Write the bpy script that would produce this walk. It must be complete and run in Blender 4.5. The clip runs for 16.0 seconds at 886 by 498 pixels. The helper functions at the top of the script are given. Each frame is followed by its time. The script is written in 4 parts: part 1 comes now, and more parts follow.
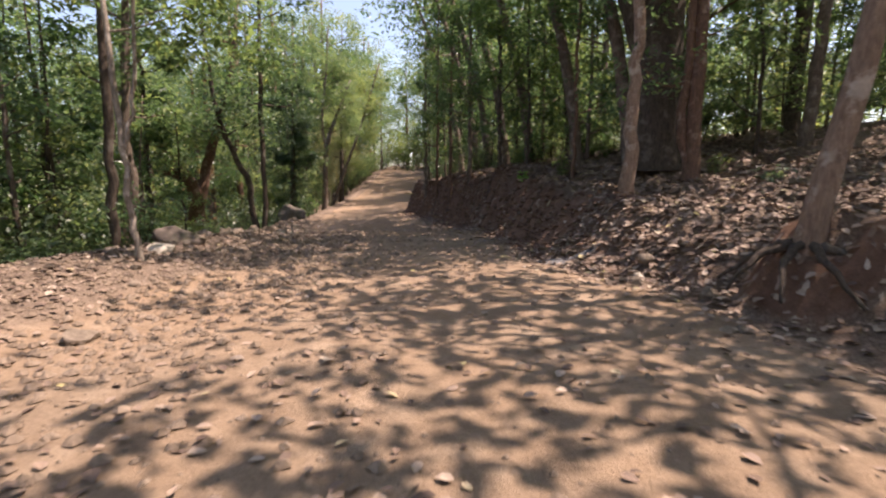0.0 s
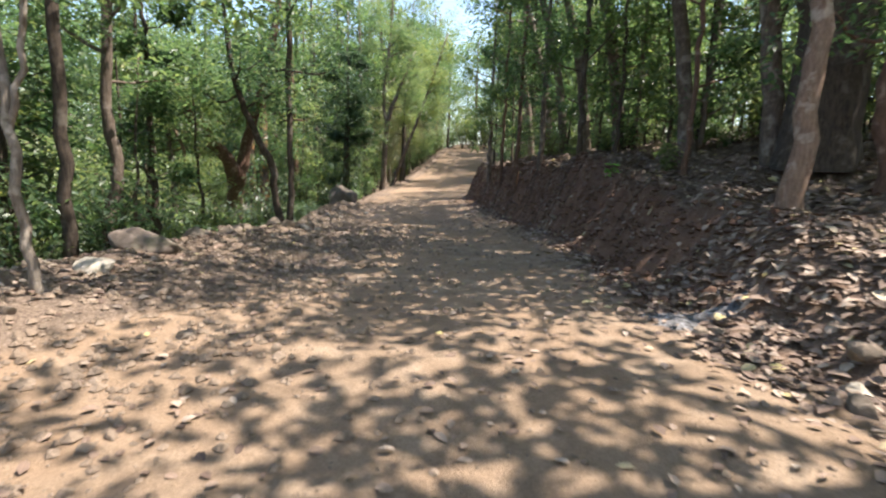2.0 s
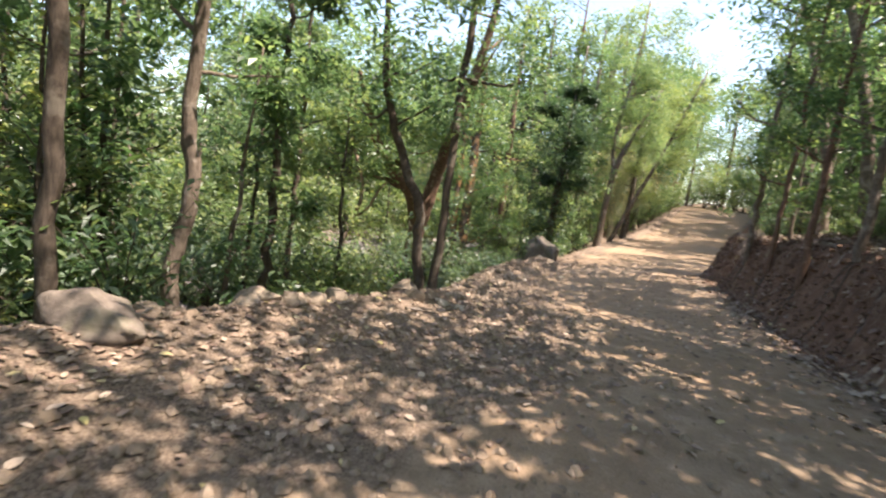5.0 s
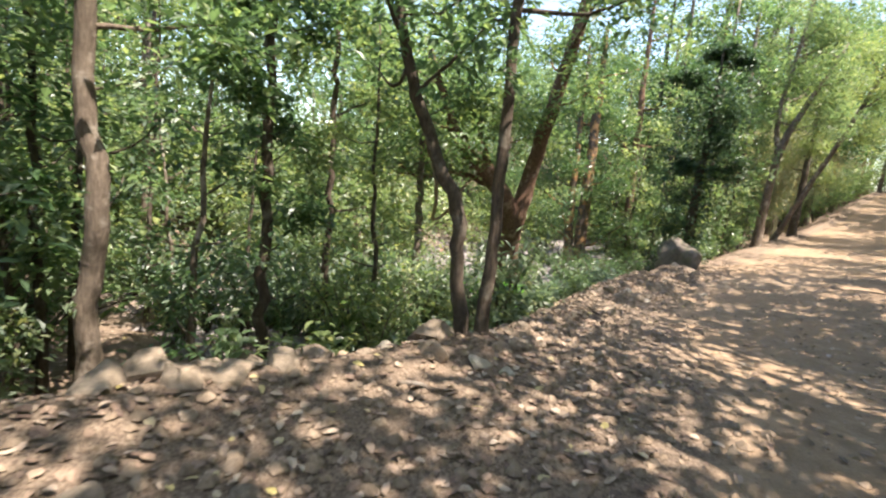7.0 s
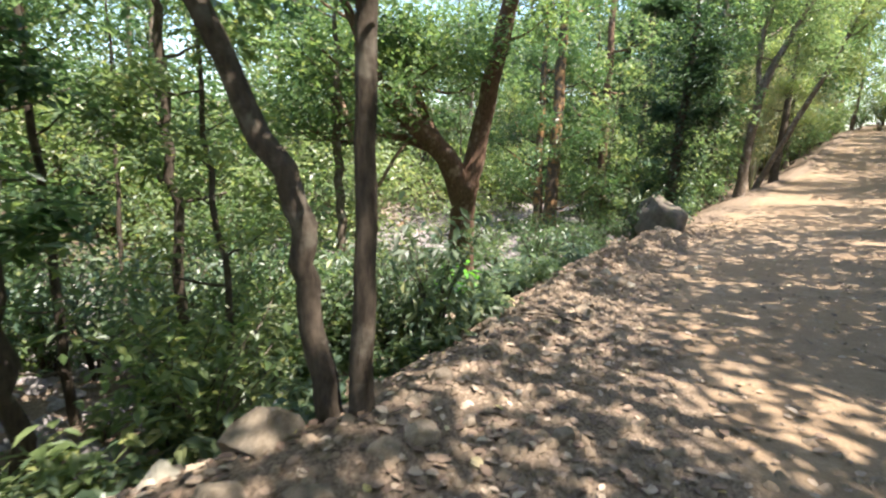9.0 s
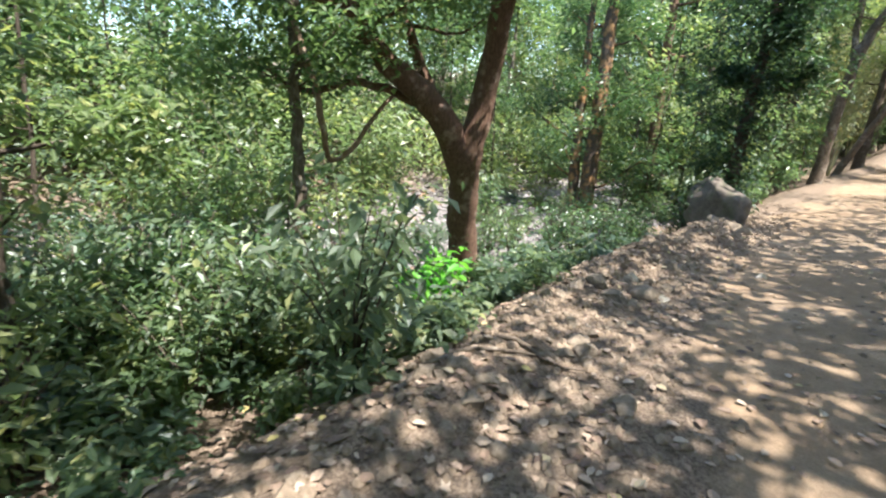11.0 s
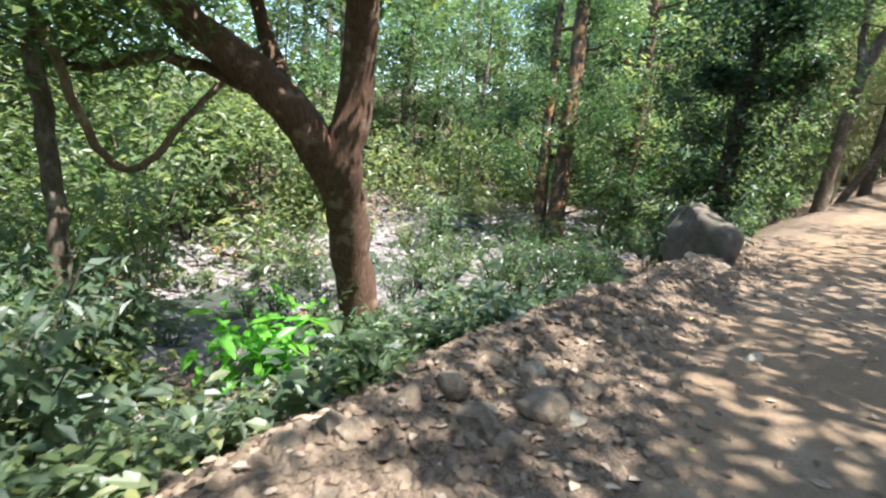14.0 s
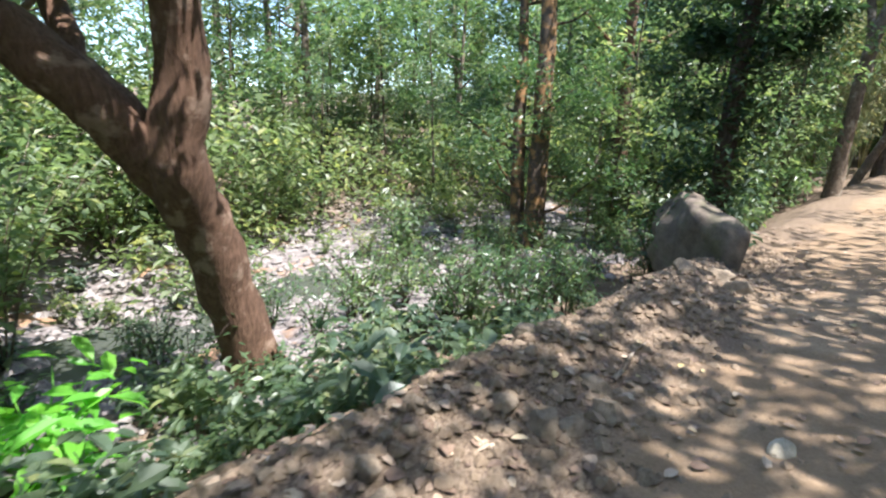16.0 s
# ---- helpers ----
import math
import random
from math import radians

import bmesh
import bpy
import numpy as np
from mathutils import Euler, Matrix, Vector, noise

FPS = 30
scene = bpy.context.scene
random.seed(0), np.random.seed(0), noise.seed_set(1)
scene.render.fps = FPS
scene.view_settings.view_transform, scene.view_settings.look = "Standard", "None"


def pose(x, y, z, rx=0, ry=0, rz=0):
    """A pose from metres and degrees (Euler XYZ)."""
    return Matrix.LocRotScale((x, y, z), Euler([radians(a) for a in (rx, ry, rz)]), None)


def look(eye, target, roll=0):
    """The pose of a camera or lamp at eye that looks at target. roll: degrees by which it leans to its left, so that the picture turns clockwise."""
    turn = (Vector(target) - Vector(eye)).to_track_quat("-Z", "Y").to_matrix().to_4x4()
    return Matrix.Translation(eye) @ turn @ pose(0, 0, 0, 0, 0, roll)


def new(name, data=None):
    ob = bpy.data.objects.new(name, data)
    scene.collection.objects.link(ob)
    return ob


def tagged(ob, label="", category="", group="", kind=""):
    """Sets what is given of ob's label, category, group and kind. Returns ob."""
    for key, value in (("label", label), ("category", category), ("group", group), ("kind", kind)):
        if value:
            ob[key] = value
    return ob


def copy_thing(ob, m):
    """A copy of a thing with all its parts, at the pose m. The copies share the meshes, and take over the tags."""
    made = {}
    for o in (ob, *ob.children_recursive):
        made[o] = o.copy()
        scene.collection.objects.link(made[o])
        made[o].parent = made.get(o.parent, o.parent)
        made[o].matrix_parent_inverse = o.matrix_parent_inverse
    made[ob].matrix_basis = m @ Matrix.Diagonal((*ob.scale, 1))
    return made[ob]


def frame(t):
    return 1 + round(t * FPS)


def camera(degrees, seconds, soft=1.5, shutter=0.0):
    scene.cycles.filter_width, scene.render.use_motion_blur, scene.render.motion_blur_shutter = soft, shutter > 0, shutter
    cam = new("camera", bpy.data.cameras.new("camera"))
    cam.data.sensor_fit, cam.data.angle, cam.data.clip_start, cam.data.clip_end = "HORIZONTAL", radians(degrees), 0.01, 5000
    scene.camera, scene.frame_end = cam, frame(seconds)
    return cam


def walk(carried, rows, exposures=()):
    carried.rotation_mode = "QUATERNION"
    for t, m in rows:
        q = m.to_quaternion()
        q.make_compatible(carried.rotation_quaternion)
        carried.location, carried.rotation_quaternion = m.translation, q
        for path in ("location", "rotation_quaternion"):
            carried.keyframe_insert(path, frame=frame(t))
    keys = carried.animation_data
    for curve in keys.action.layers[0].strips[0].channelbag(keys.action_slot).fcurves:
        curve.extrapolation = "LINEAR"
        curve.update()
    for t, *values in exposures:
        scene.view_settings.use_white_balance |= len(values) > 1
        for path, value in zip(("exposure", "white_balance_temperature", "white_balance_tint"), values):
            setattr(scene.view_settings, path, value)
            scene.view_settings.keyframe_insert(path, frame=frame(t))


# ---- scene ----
cam = camera(83.2, 16.0, 2.2, 0.4)
METRES, EYE, TILT, LEAN, TURN = 22.0, 1.45, -7.5, 0.0, 0.0
ROWS = [
    (0.0, 0.0, 0.0, 0.0, -0.0, 0.0, 0.0),
    (0.5, 0.0042, 0.0357, 0.0065, 1.15, 0.06, -0.75),
    (1.0, 0.009, 0.0686, 0.0134, 2.0, -0.36, -1.11),
    (1.5, 0.0108, 0.1045, 0.0222, 4.61, -1.29, -2.06),
    (2.0, 0.0053, 0.1364, 0.0307, 7.39, -2.61, -2.84),
    (2.5, 0.0049, 0.1711, 0.0359, 9.35, -2.86, -2.52),
    (3.0, 0.0007, 0.2061, 0.0422, 11.97, -2.16, -4.5),
    (3.5, -0.0047, 0.2392, 0.0496, 17.41, -1.95, -6.8),
    (4.0, -0.0119, 0.2742, 0.0552, 24.13, -2.55, -8.71),
    (4.5, -0.0217, 0.3066, 0.0612, 27.06, -3.24, -9.93),
    (5.0, -0.0271, 0.342, 0.0649, 31.93, -0.73, -11.85),
    (7.5, -0.0836, 0.5098, 0.0887, 48.2, -4.74, -9.88),
    (8.0, -0.1019, 0.5373, 0.0901, 47.08, -6.3, -9.57),
    (8.5, -0.1153, 0.5638, 0.0951, 45.01, -6.46, -7.78),
    (9.0, -0.1265, 0.5933, 0.0989, 44.28, -7.31, -6.75),
    (11.5, -0.1732, 0.7234, 0.1033, 50.52, -11.73, -9.64),
    (12.0, -0.181, 0.7482, 0.1052, 48.41, -10.21, -10.51),
    (12.5, -0.189, 0.7755, 0.1048, 48.81, -9.88, -10.49),
    (13.0, -0.1985, 0.8008, 0.1032, 47.48, -9.23, -10.93),
    (13.5, -0.2013, 0.8221, 0.1051, 48.04, -8.91, -10.56),
    (14.0, -0.2082, 0.8467, 0.1075, 49.92, -8.81, -9.99),
    (14.5, -0.2186, 0.8695, 0.1095, 51.57, -8.6, -9.99),
    (15.0, -0.228, 0.8964, 0.1082, 52.0, -9.75, -8.67),
    (15.5, -0.2369, 0.9212, 0.1086, 50.33, -9.56, -7.87),
    (16.0, -0.2432, 0.946, 0.1117, 49.92, -8.63, -7.26),
]
EXPOSURES = [(0.0, 1.05, 7200, 28), (1.0, 1.3, 6850, 20), (2.0, 1.45, 6500, 14), (3.5, 1.68, 6650, 14), (5.0, 1.8, 7000, 17), (7.5, 1.88, 6800, 12), (9.0, 1.88, 6600, 10), (12.0, 1.8, 6050, 7), (16.0, 1.68, 6050, 10)]
walk(cam, [(t, pose(0, 0, EYE, TILT, LEAN, TURN) @ pose(METRES * x, METRES * y, METRES * z, 90 + pitch, roll, yaw)) for t, x, y, z, yaw, pitch, roll in ROWS], EXPOSURES)

# ---- world and sun ----
SUN_EL, SUN_AZ = 64.0, 80.0      # degrees: height, and turn clockwise from +y
world = bpy.data.worlds.new("sky")
scene.world = world
world.use_nodes = True
wn = world.node_tree
sky = wn.nodes.new("ShaderNodeTexSky")
sky.sky_type, sky.sun_disc = "NISHITA", False
sky.sun_elevation, sky.sun_rotation = radians(SUN_EL), radians(SUN_AZ)
bg = wn.nodes["Background"]
bg.inputs["Strength"].default_value = 0.15
wn.links.new(sky.outputs["Color"], bg.inputs["Color"])
sun = new("sun", bpy.data.lights.new("sun", "SUN"))
sun.data.energy, sun.data.angle, sun.data.color = 5.0, radians(0.5), (1.0, 0.95, 0.87)
_az, _el = radians(SUN_AZ), radians(SUN_EL)
SUN_DIR = Vector((math.sin(_az) * math.cos(_el), math.cos(_az) * math.cos(_el), math.sin(_el)))
sun.matrix_world = look(SUN_DIR * 60, (0, 0, 0))

rng = np.random.default_rng(7)


# ---- materials ----
def nodes_of(name):
    m = bpy.data.materials.new(name)
    m.use_nodes = True
    t = m.node_tree
    return m, t, t.nodes, t.links, t.nodes["Principled BSDF"]


def coords(n, l, scale, stretch=(1, 1, 1)):
    c, mp = n.new("ShaderNodeTexCoord"), n.new("ShaderNodeMapping")
    mp.inputs["Scale"].default_value = [scale * s for s in stretch]
    l.new(c.outputs["Object"], mp.inputs["Vector"])
    return mp.outputs["Vector"]


def noise_tex(n, l, vec, scale, detail=5.0, rough=0.6):
    t = n.new("ShaderNodeTexNoise")
    t.inputs["Scale"].default_value, t.inputs["Detail"].default_value, t.inputs["Roughness"].default_value = scale, detail, rough
    l.new(vec, t.inputs["Vector"])
    return t.outputs["Fac"]


def ramp(n, l, fac, stops):
    r = n.new("ShaderNodeValToRGB")
    e = r.color_ramp.elements
    while len(e) < len(stops):
        e.new(0.5)
    for k, (p, c) in zip(e, stops):
        k.position, k.color = p, (*c, 1)
    l.new(fac, r.inputs["Fac"])
    return r.outputs["Color"]


def mixed(n, l, fac, a, b, mode="MIX"):
    m = n.new("ShaderNodeMix")
    m.data_type, m.blend_type = "RGBA", mode
    for sock, v in ((m.inputs[0], fac), (m.inputs[6], a), (m.inputs[7], b)):
        if isinstance(v, (int, float)):
            sock.default_value = v
        elif isinstance(v, tuple):
            sock.default_value = (*v, 1)
        else:
            l.new(v, sock)
    return m.outputs[2]


def bump(n, l, height, b, strength, distance):
    k = n.new("ShaderNodeBump")
    k.inputs["Strength"].default_value, k.inputs["Distance"].default_value = strength, distance
    l.new(height, k.inputs["Height"])
    l.new(k.outputs["Normal"], b.inputs["Normal"])


def ground_material():
    """Trodden earth, leaf mould, cut red bank and pale stream bed, blended by the lie of the land."""
    m, t, n, l, b = nodes_of("earth_ground")
    v = coords(n, l, 1.0)
    big, mid, fine = noise_tex(n, l, v, 0.45, 4), noise_tex(n, l, v, 3.2, 6), noise_tex(n, l, v, 38, 6, 0.7)
    road = ramp(n, l, mid, [(0.3, (0.215, 0.15, 0.10)), (0.52, (0.285, 0.205, 0.138)), (0.72, (0.38, 0.285, 0.20))])
    road = mixed(n, l, ramp(n, l, big, [(0.38, (0, 0, 0)), (0.62, (0.7, 0.7, 0.7))]), road, (0.30, 0.20, 0.125))
    litter = ramp(n, l, fine, [(0.3, (0.095, 0.068, 0.05)), (0.5, (0.18, 0.13, 0.094)), (0.7, (0.30, 0.23, 0.17))])
    bank = ramp(n, l, mid, [(0.3, (0.11, 0.06, 0.04)), (0.6, (0.20, 0.115, 0.075)), (0.8, (0.28, 0.17, 0.11))])
    bed = ramp(n, l, mid, [(0.3, (0.11, 0.09, 0.085)), (0.52, (0.22, 0.19, 0.185)), (0.7, (0.40, 0.36, 0.365))])
    bed = mixed(n, l, ramp(n, l, big, [(0.56, (0, 0, 0)), (0.64, (0.7, 0.7, 0.7))]), bed, (0.40, 0.22, 0.11))
    grit = ramp(n, l, fine, [(0.25, (0.62, 0.6, 0.58)), (0.6, (1.05, 1.05, 1.05)), (0.8, (1.25, 1.22, 1.2))])

    def mask(name):
        a = n.new("ShaderNodeAttribute")
        a.attribute_name = name
        mm = n.new("ShaderNodeMath")
        mm.operation = "MULTIPLY_ADD"
        l.new(mid, mm.inputs[0])
        mm.inputs[1].default_value = 0.7
        l.new(a.outputs["Fac"], mm.inputs[2])
        return ramp(n, l, mm.outputs[0], [(0.5, (0, 0, 0)), (1.1, (1, 1, 1))])

    c = mixed(n, l, mask("road"), litter, road)
    c = mixed(n, l, mask("bank"), c, bank)
    c = mixed(n, l, mask("bed"), c, bed)
    c = mixed(n, l, 0.75, c, grit, "MULTIPLY")
    l.new(c, b.inputs["Base Color"])
    b.inputs["Roughness"].default_value, b.inputs["Specular IOR Level"].default_value = 0.95, 0.15
    h = mixed(n, l, 0.5, fine, mid)
    bump(n, l, h, b, 1.0, 0.05)
    return m


def bark_material(name, dark, light, patch=None, amount=0.5):
    m, t, n, l, b = nodes_of(name)
    v = coords(n, l, 1.0, (1, 1, 0.22))
    w = coords(n, l, 1.0)
    ridges, blot = noise_tex(n, l, v, 26, 6, 0.7), noise_tex(n, l, w, 3.5, 4)
    c = ramp(n, l, ridges, [(0.3, dark), (0.7, light)])
    if patch:
        c = mixed(n, l, ramp(n, l, blot, [(0.62 - 0.25 * amount, (0, 0, 0)), (0.7 - 0.2 * amount, (0.85, 0.85, 0.85))]), c, patch)
    c = mixed(n, l, 0.5, c, ramp(n, l, noise_tex(n, l, w, 11, 3), [(0.3, (0.6, 0.6, 0.6)), (0.7, (1.2, 1.2, 1.2))]), "MULTIPLY")
    l.new(c, b.inputs["Base Color"])
    b.inputs["Roughness"].default_value, b.inputs["Specular IOR Level"].default_value = 0.9, 0.2
    bump(n, l, ridges, b, 0.9, 0.03)
    return m


def leaf_material(name, low, high, glow=0.45, rough=0.42):
    """Leaves that let light through; each leaf has its own shade."""
    m, t, n, l, b = nodes_of(name)
    g, o = n.new("ShaderNodeNewGeometry"), n.new("ShaderNodeObjectInfo")
    c = ramp(n, l, g.outputs["Random Per Island"], [(0.0, low), (0.75, high), (1.0, tuple(min(1, x * y) for x, y in zip(high, (1.75, 1.4, 1.1))))])
    tint = ramp(n, l, o.outputs["Random"], [(0.0, (0.75, 0.85, 0.9)), (0.5, (1, 1, 1)), (1.0, (1.25, 1.12, 0.85))])
    c = mixed(n, l, 0.8, c, tint, "MULTIPLY")
    l.new(c, b.inputs["Base Color"])
    b.inputs["Roughness"].default_value, b.inputs["Specular IOR Level"].default_value = rough, 0.5
    tr = n.new("ShaderNodeBsdfTranslucent")
    l.new(mixed(n, l, 1.0, c, (1.72, 1.85, 1.3), "MULTIPLY"), tr.inputs["Color"])
    mx = n.new("ShaderNodeMixShader")
    mx.inputs[0].default_value = glow
    l.new(b.outputs[0], mx.inputs[1])
    l.new(tr.outputs[0], mx.inputs[2])
    l.new(mx.outputs[0], n["Material Output"].inputs["Surface"])
    return m


def dry_leaf_material():
    m, t, n, l, b = nodes_of("dry_leaves")
    g = n.new("ShaderNodeNewGeometry")
    c = ramp(n, l, g.outputs["Random Per Island"], [(0.0, (0.09, 0.055, 0.038)), (0.4, (0.20, 0.13, 0.088)), (0.75, (0.31, 0.22, 0.155)), (0.96, (0.41, 0.32, 0.24)), (1.0, (0.45, 0.36, 0.13))])
    c = mixed(n, l, 0.5, c, ramp(n, l, noise_tex(n, l, coords(n, l, 1.0), 45, 3), [(0.3, (0.6, 0.6, 0.6)), (0.7, (1.15, 1.15, 1.15))]), "MULTIPLY")
    l.new(c, b.inputs["Base Color"])
    b.inputs["Roughness"].default_value = 0.75
    return m


def stone_material(name, dark, light, moss=0.0):
    m, t, n, l, b = nodes_of(name)
    v = coords(n, l, 1.0)
    a, f = noise_tex(n, l, v, 4.5, 5), noise_tex(n, l, v, 32, 6, 0.7)
    c = ramp(n, l, a, [(0.3, dark), (0.7, light)])
    c = mixed(n, l, 0.6, c, ramp(n, l, f, [(0.3, (0.55, 0.55, 0.55)), (0.7, (1.2, 1.2, 1.2))]), "MULTIPLY")
    if moss:
        c = mixed(n, l, ramp(n, l, noise_tex(n, l, v, 2.6, 4), [(0.5, (0, 0, 0)), (0.68, (moss, moss, moss))]), c, (0.12, 0.13, 0.06))
    o = n.new("ShaderNodeObjectInfo")
    c = mixed(n, l, 0.7, c, ramp(n, l, o.outputs["Random"], [(0, (0.7, 0.68, 0.66)), (1, (1.2, 1.15, 1.1))]), "MULTIPLY")
    l.new(c, b.inputs["Base Color"])
    b.inputs["Roughness"].default_value, b.inputs["Specular IOR Level"].default_value = 0.88, 0.25
    bump(n, l, f, b, 0.7, 0.02)
    return m


def water_material():
    m, t, n, l, b = nodes_of("stream_water")
    b.inputs["Base Color"].default_value = (0.06, 0.065, 0.055, 1)
    b.inputs["Roughness"].default_value, b.inputs["IOR"].default_value = 0.06, 1.33
    bump(n, l, noise_tex(n, l, coords(n, l, 1.0), 7, 3), b, 0.25, 0.03)
    return m


def ash_material():
    m, t, n, l, b = nodes_of("ash")
    f = noise_tex(n, l, coords(n, l, 1.0), 14, 6, 0.7)
    l.new(ramp(n, l, f, [(0.35, (0.035, 0.03, 0.028)), (0.52, (0.12, 0.115, 0.11)), (0.7, (0.36, 0.36, 0.37))]), b.inputs["Base Color"])
    b.inputs["Roughness"].default_value = 0.95
    bump(n, l, f, b, 0.8, 0.02)
    return m


GROUND = ground_material()
BARK_GREY = bark_material("grey_bark", (0.075, 0.055, 0.04), (0.22, 0.17, 0.13), (0.32, 0.27, 0.22), 0.35)
BARK_DARK = bark_material("dark_bark", (0.04, 0.03, 0.023), (0.125, 0.095, 0.07), (0.16, 0.135, 0.105), 0.3)
BARK_RED = bark_material("red_brown_bark", (0.085, 0.048, 0.033), (0.22, 0.13, 0.088), (0.34, 0.235, 0.175), 0.25)
# dark bark with orange blotches
BARK_ORANGE = bark_material("orange_blotched_bark", (0.05, 0.038, 0.03), (0.14, 0.105, 0.08), (0.40, 0.22, 0.10), 0.55)
BARK_PALE = bark_material("mottled_pale_bark", (0.17, 0.105, 0.075), (0.38, 0.26, 0.18), (0.52, 0.42, 0.33), 0.35)
BARK_PALE_GREY = bark_material("pale_grey_bark", (0.14, 0.11, 0.085), (0.36, 0.30, 0.235), (0.46, 0.40, 0.33), 0.35)
LEAF_MID = leaf_material("green_leaves", (0.054, 0.092, 0.042), (0.122, 0.178, 0.088), 0.52, 0.38)
LEAF_DARK = leaf_material("dark_green_leaves", (0.036, 0.07, 0.03), (0.08, 0.135, 0.055), 0.42, 0.34)
LEAF_LIGHT = leaf_material("light_green_leaves", (0.085, 0.125, 0.055), (0.165, 0.21, 0.105), 0.5, 0.38)
# base green raised to stand in for sunlight on the leaves
LEAF_SUN_BRIGHT = leaf_material("sun_bright_green_leaves", (0.09, 0.27, 0.03), (0.16, 0.40, 0.05), 0.5)
LEAF_BLUE = leaf_material("dusty_green_leaves", (0.06, 0.095, 0.058), (0.128, 0.172, 0.108), 0.46, 0.38)
LEAF_DEEP = leaf_material("deep_green_leaves", (0.03, 0.056, 0.028), (0.065, 0.108, 0.05), 0.34, 0.42)
LEAF_STRAW = leaf_material("straw_green_leaves", (0.135, 0.145, 0.085), (0.24, 0.245, 0.155), 0.35, 0.5)
DRY = dry_leaf_material()
STONE = stone_material("brown_stone", (0.16, 0.125, 0.092), (0.33, 0.265, 0.20))
CLOD = stone_material("earth_clods", (0.20, 0.145, 0.10), (0.36, 0.275, 0.20))
EARTH = stone_material("bank_earth", (0.085, 0.048, 0.032), (0.21, 0.122, 0.08))
STONE_PALE = stone_material("pale_stone", (0.40, 0.355, 0.28), (0.60, 0.54, 0.44))
STONE_GREY = stone_material("grey_boulder", (0.10, 0.08, 0.065), (0.215, 0.175, 0.145), 0.4)
STONE_BED = stone_material("stream_stone", (0.13, 0.115, 0.112), (0.31, 0.28, 0.278))
WATER = water_material()
ASH = ash_material()


# ---- the lie of the land ----
def smooth(a, b, x):
    u = np.clip((x - a) / (b - a), 0, 1)
    return u * u * (3 - 2 * u)


_lat = np.random.default_rng(3).random((256, 256))


def vnoise(x, y, scale):
    """Smooth value noise from -1 to 1, for arrays."""
    x, y = np.asarray(x, float) * scale + 1000.0, np.asarray(y, float) * scale + 1000.0
    i, j = np.floor(x).astype(int), np.floor(y).astype(int)
    u, v = x - i, y - j
    u, v = u * u * (3 - 2 * u), v * v * (3 - 2 * v)
    a, b = _lat[i % 256, j % 256], _lat[(i + 1) % 256, j % 256]
    c, d = _lat[i % 256, (j + 1) % 256], _lat[(i + 1) % 256, (j + 1) % 256]
    return 2 * ((a * (1 - u) + b * u) * (1 - v) + (c * (1 - u) + d * u) * v) - 1


def soft_interp(y, ys, vs):
    return sum(np.interp(np.asarray(y, float) + o, ys, vs) for o in (-1.6, -0.8, 0, 0.8, 1.6)) / 5


def left_edge(y):
    return soft_interp(y, (-20, 0, 9, 13, 15, 18, 22, 25, 29, 42, 60, 95, 200), (-5.6, -5.5, -5.2, -5.0, -5.2, -6.3, -7.4, -8.0, -8.4, -9.9, -10.2, -12, -14))


def right_edge(y):
    return soft_interp(y, (-20, 0, 4, 6, 8, 10, 14, 20, 30, 42, 60, 95, 200), (4.0, 3.8, 3.3, 2.7, 2.2, 1.7, 1.5, 0.3, -2.3, -2.6, -2.6, -2.0, -2))


def z_left(y):
    return soft_interp(y, (-20, 0, 9, 13, 16, 18, 21, 25, 29, 42, 50, 60, 92, 130, 300), (0.0, 0.03, 0.05, 0.0, -0.18, -0.36, -0.6, -0.8, -0.9, -0.82, -0.45, 0.4, 3.7, 6, 9))


def z_right(y):
    return soft_interp(y, (-20, 0, 8, 10, 14, 20, 30, 42, 50, 60, 92, 130, 300), (0.03, 0.06, 0.12, 0.08, 0.05, -0.3, -0.28, -0.5, -0.2, 0.55, 3.7, 6, 9))


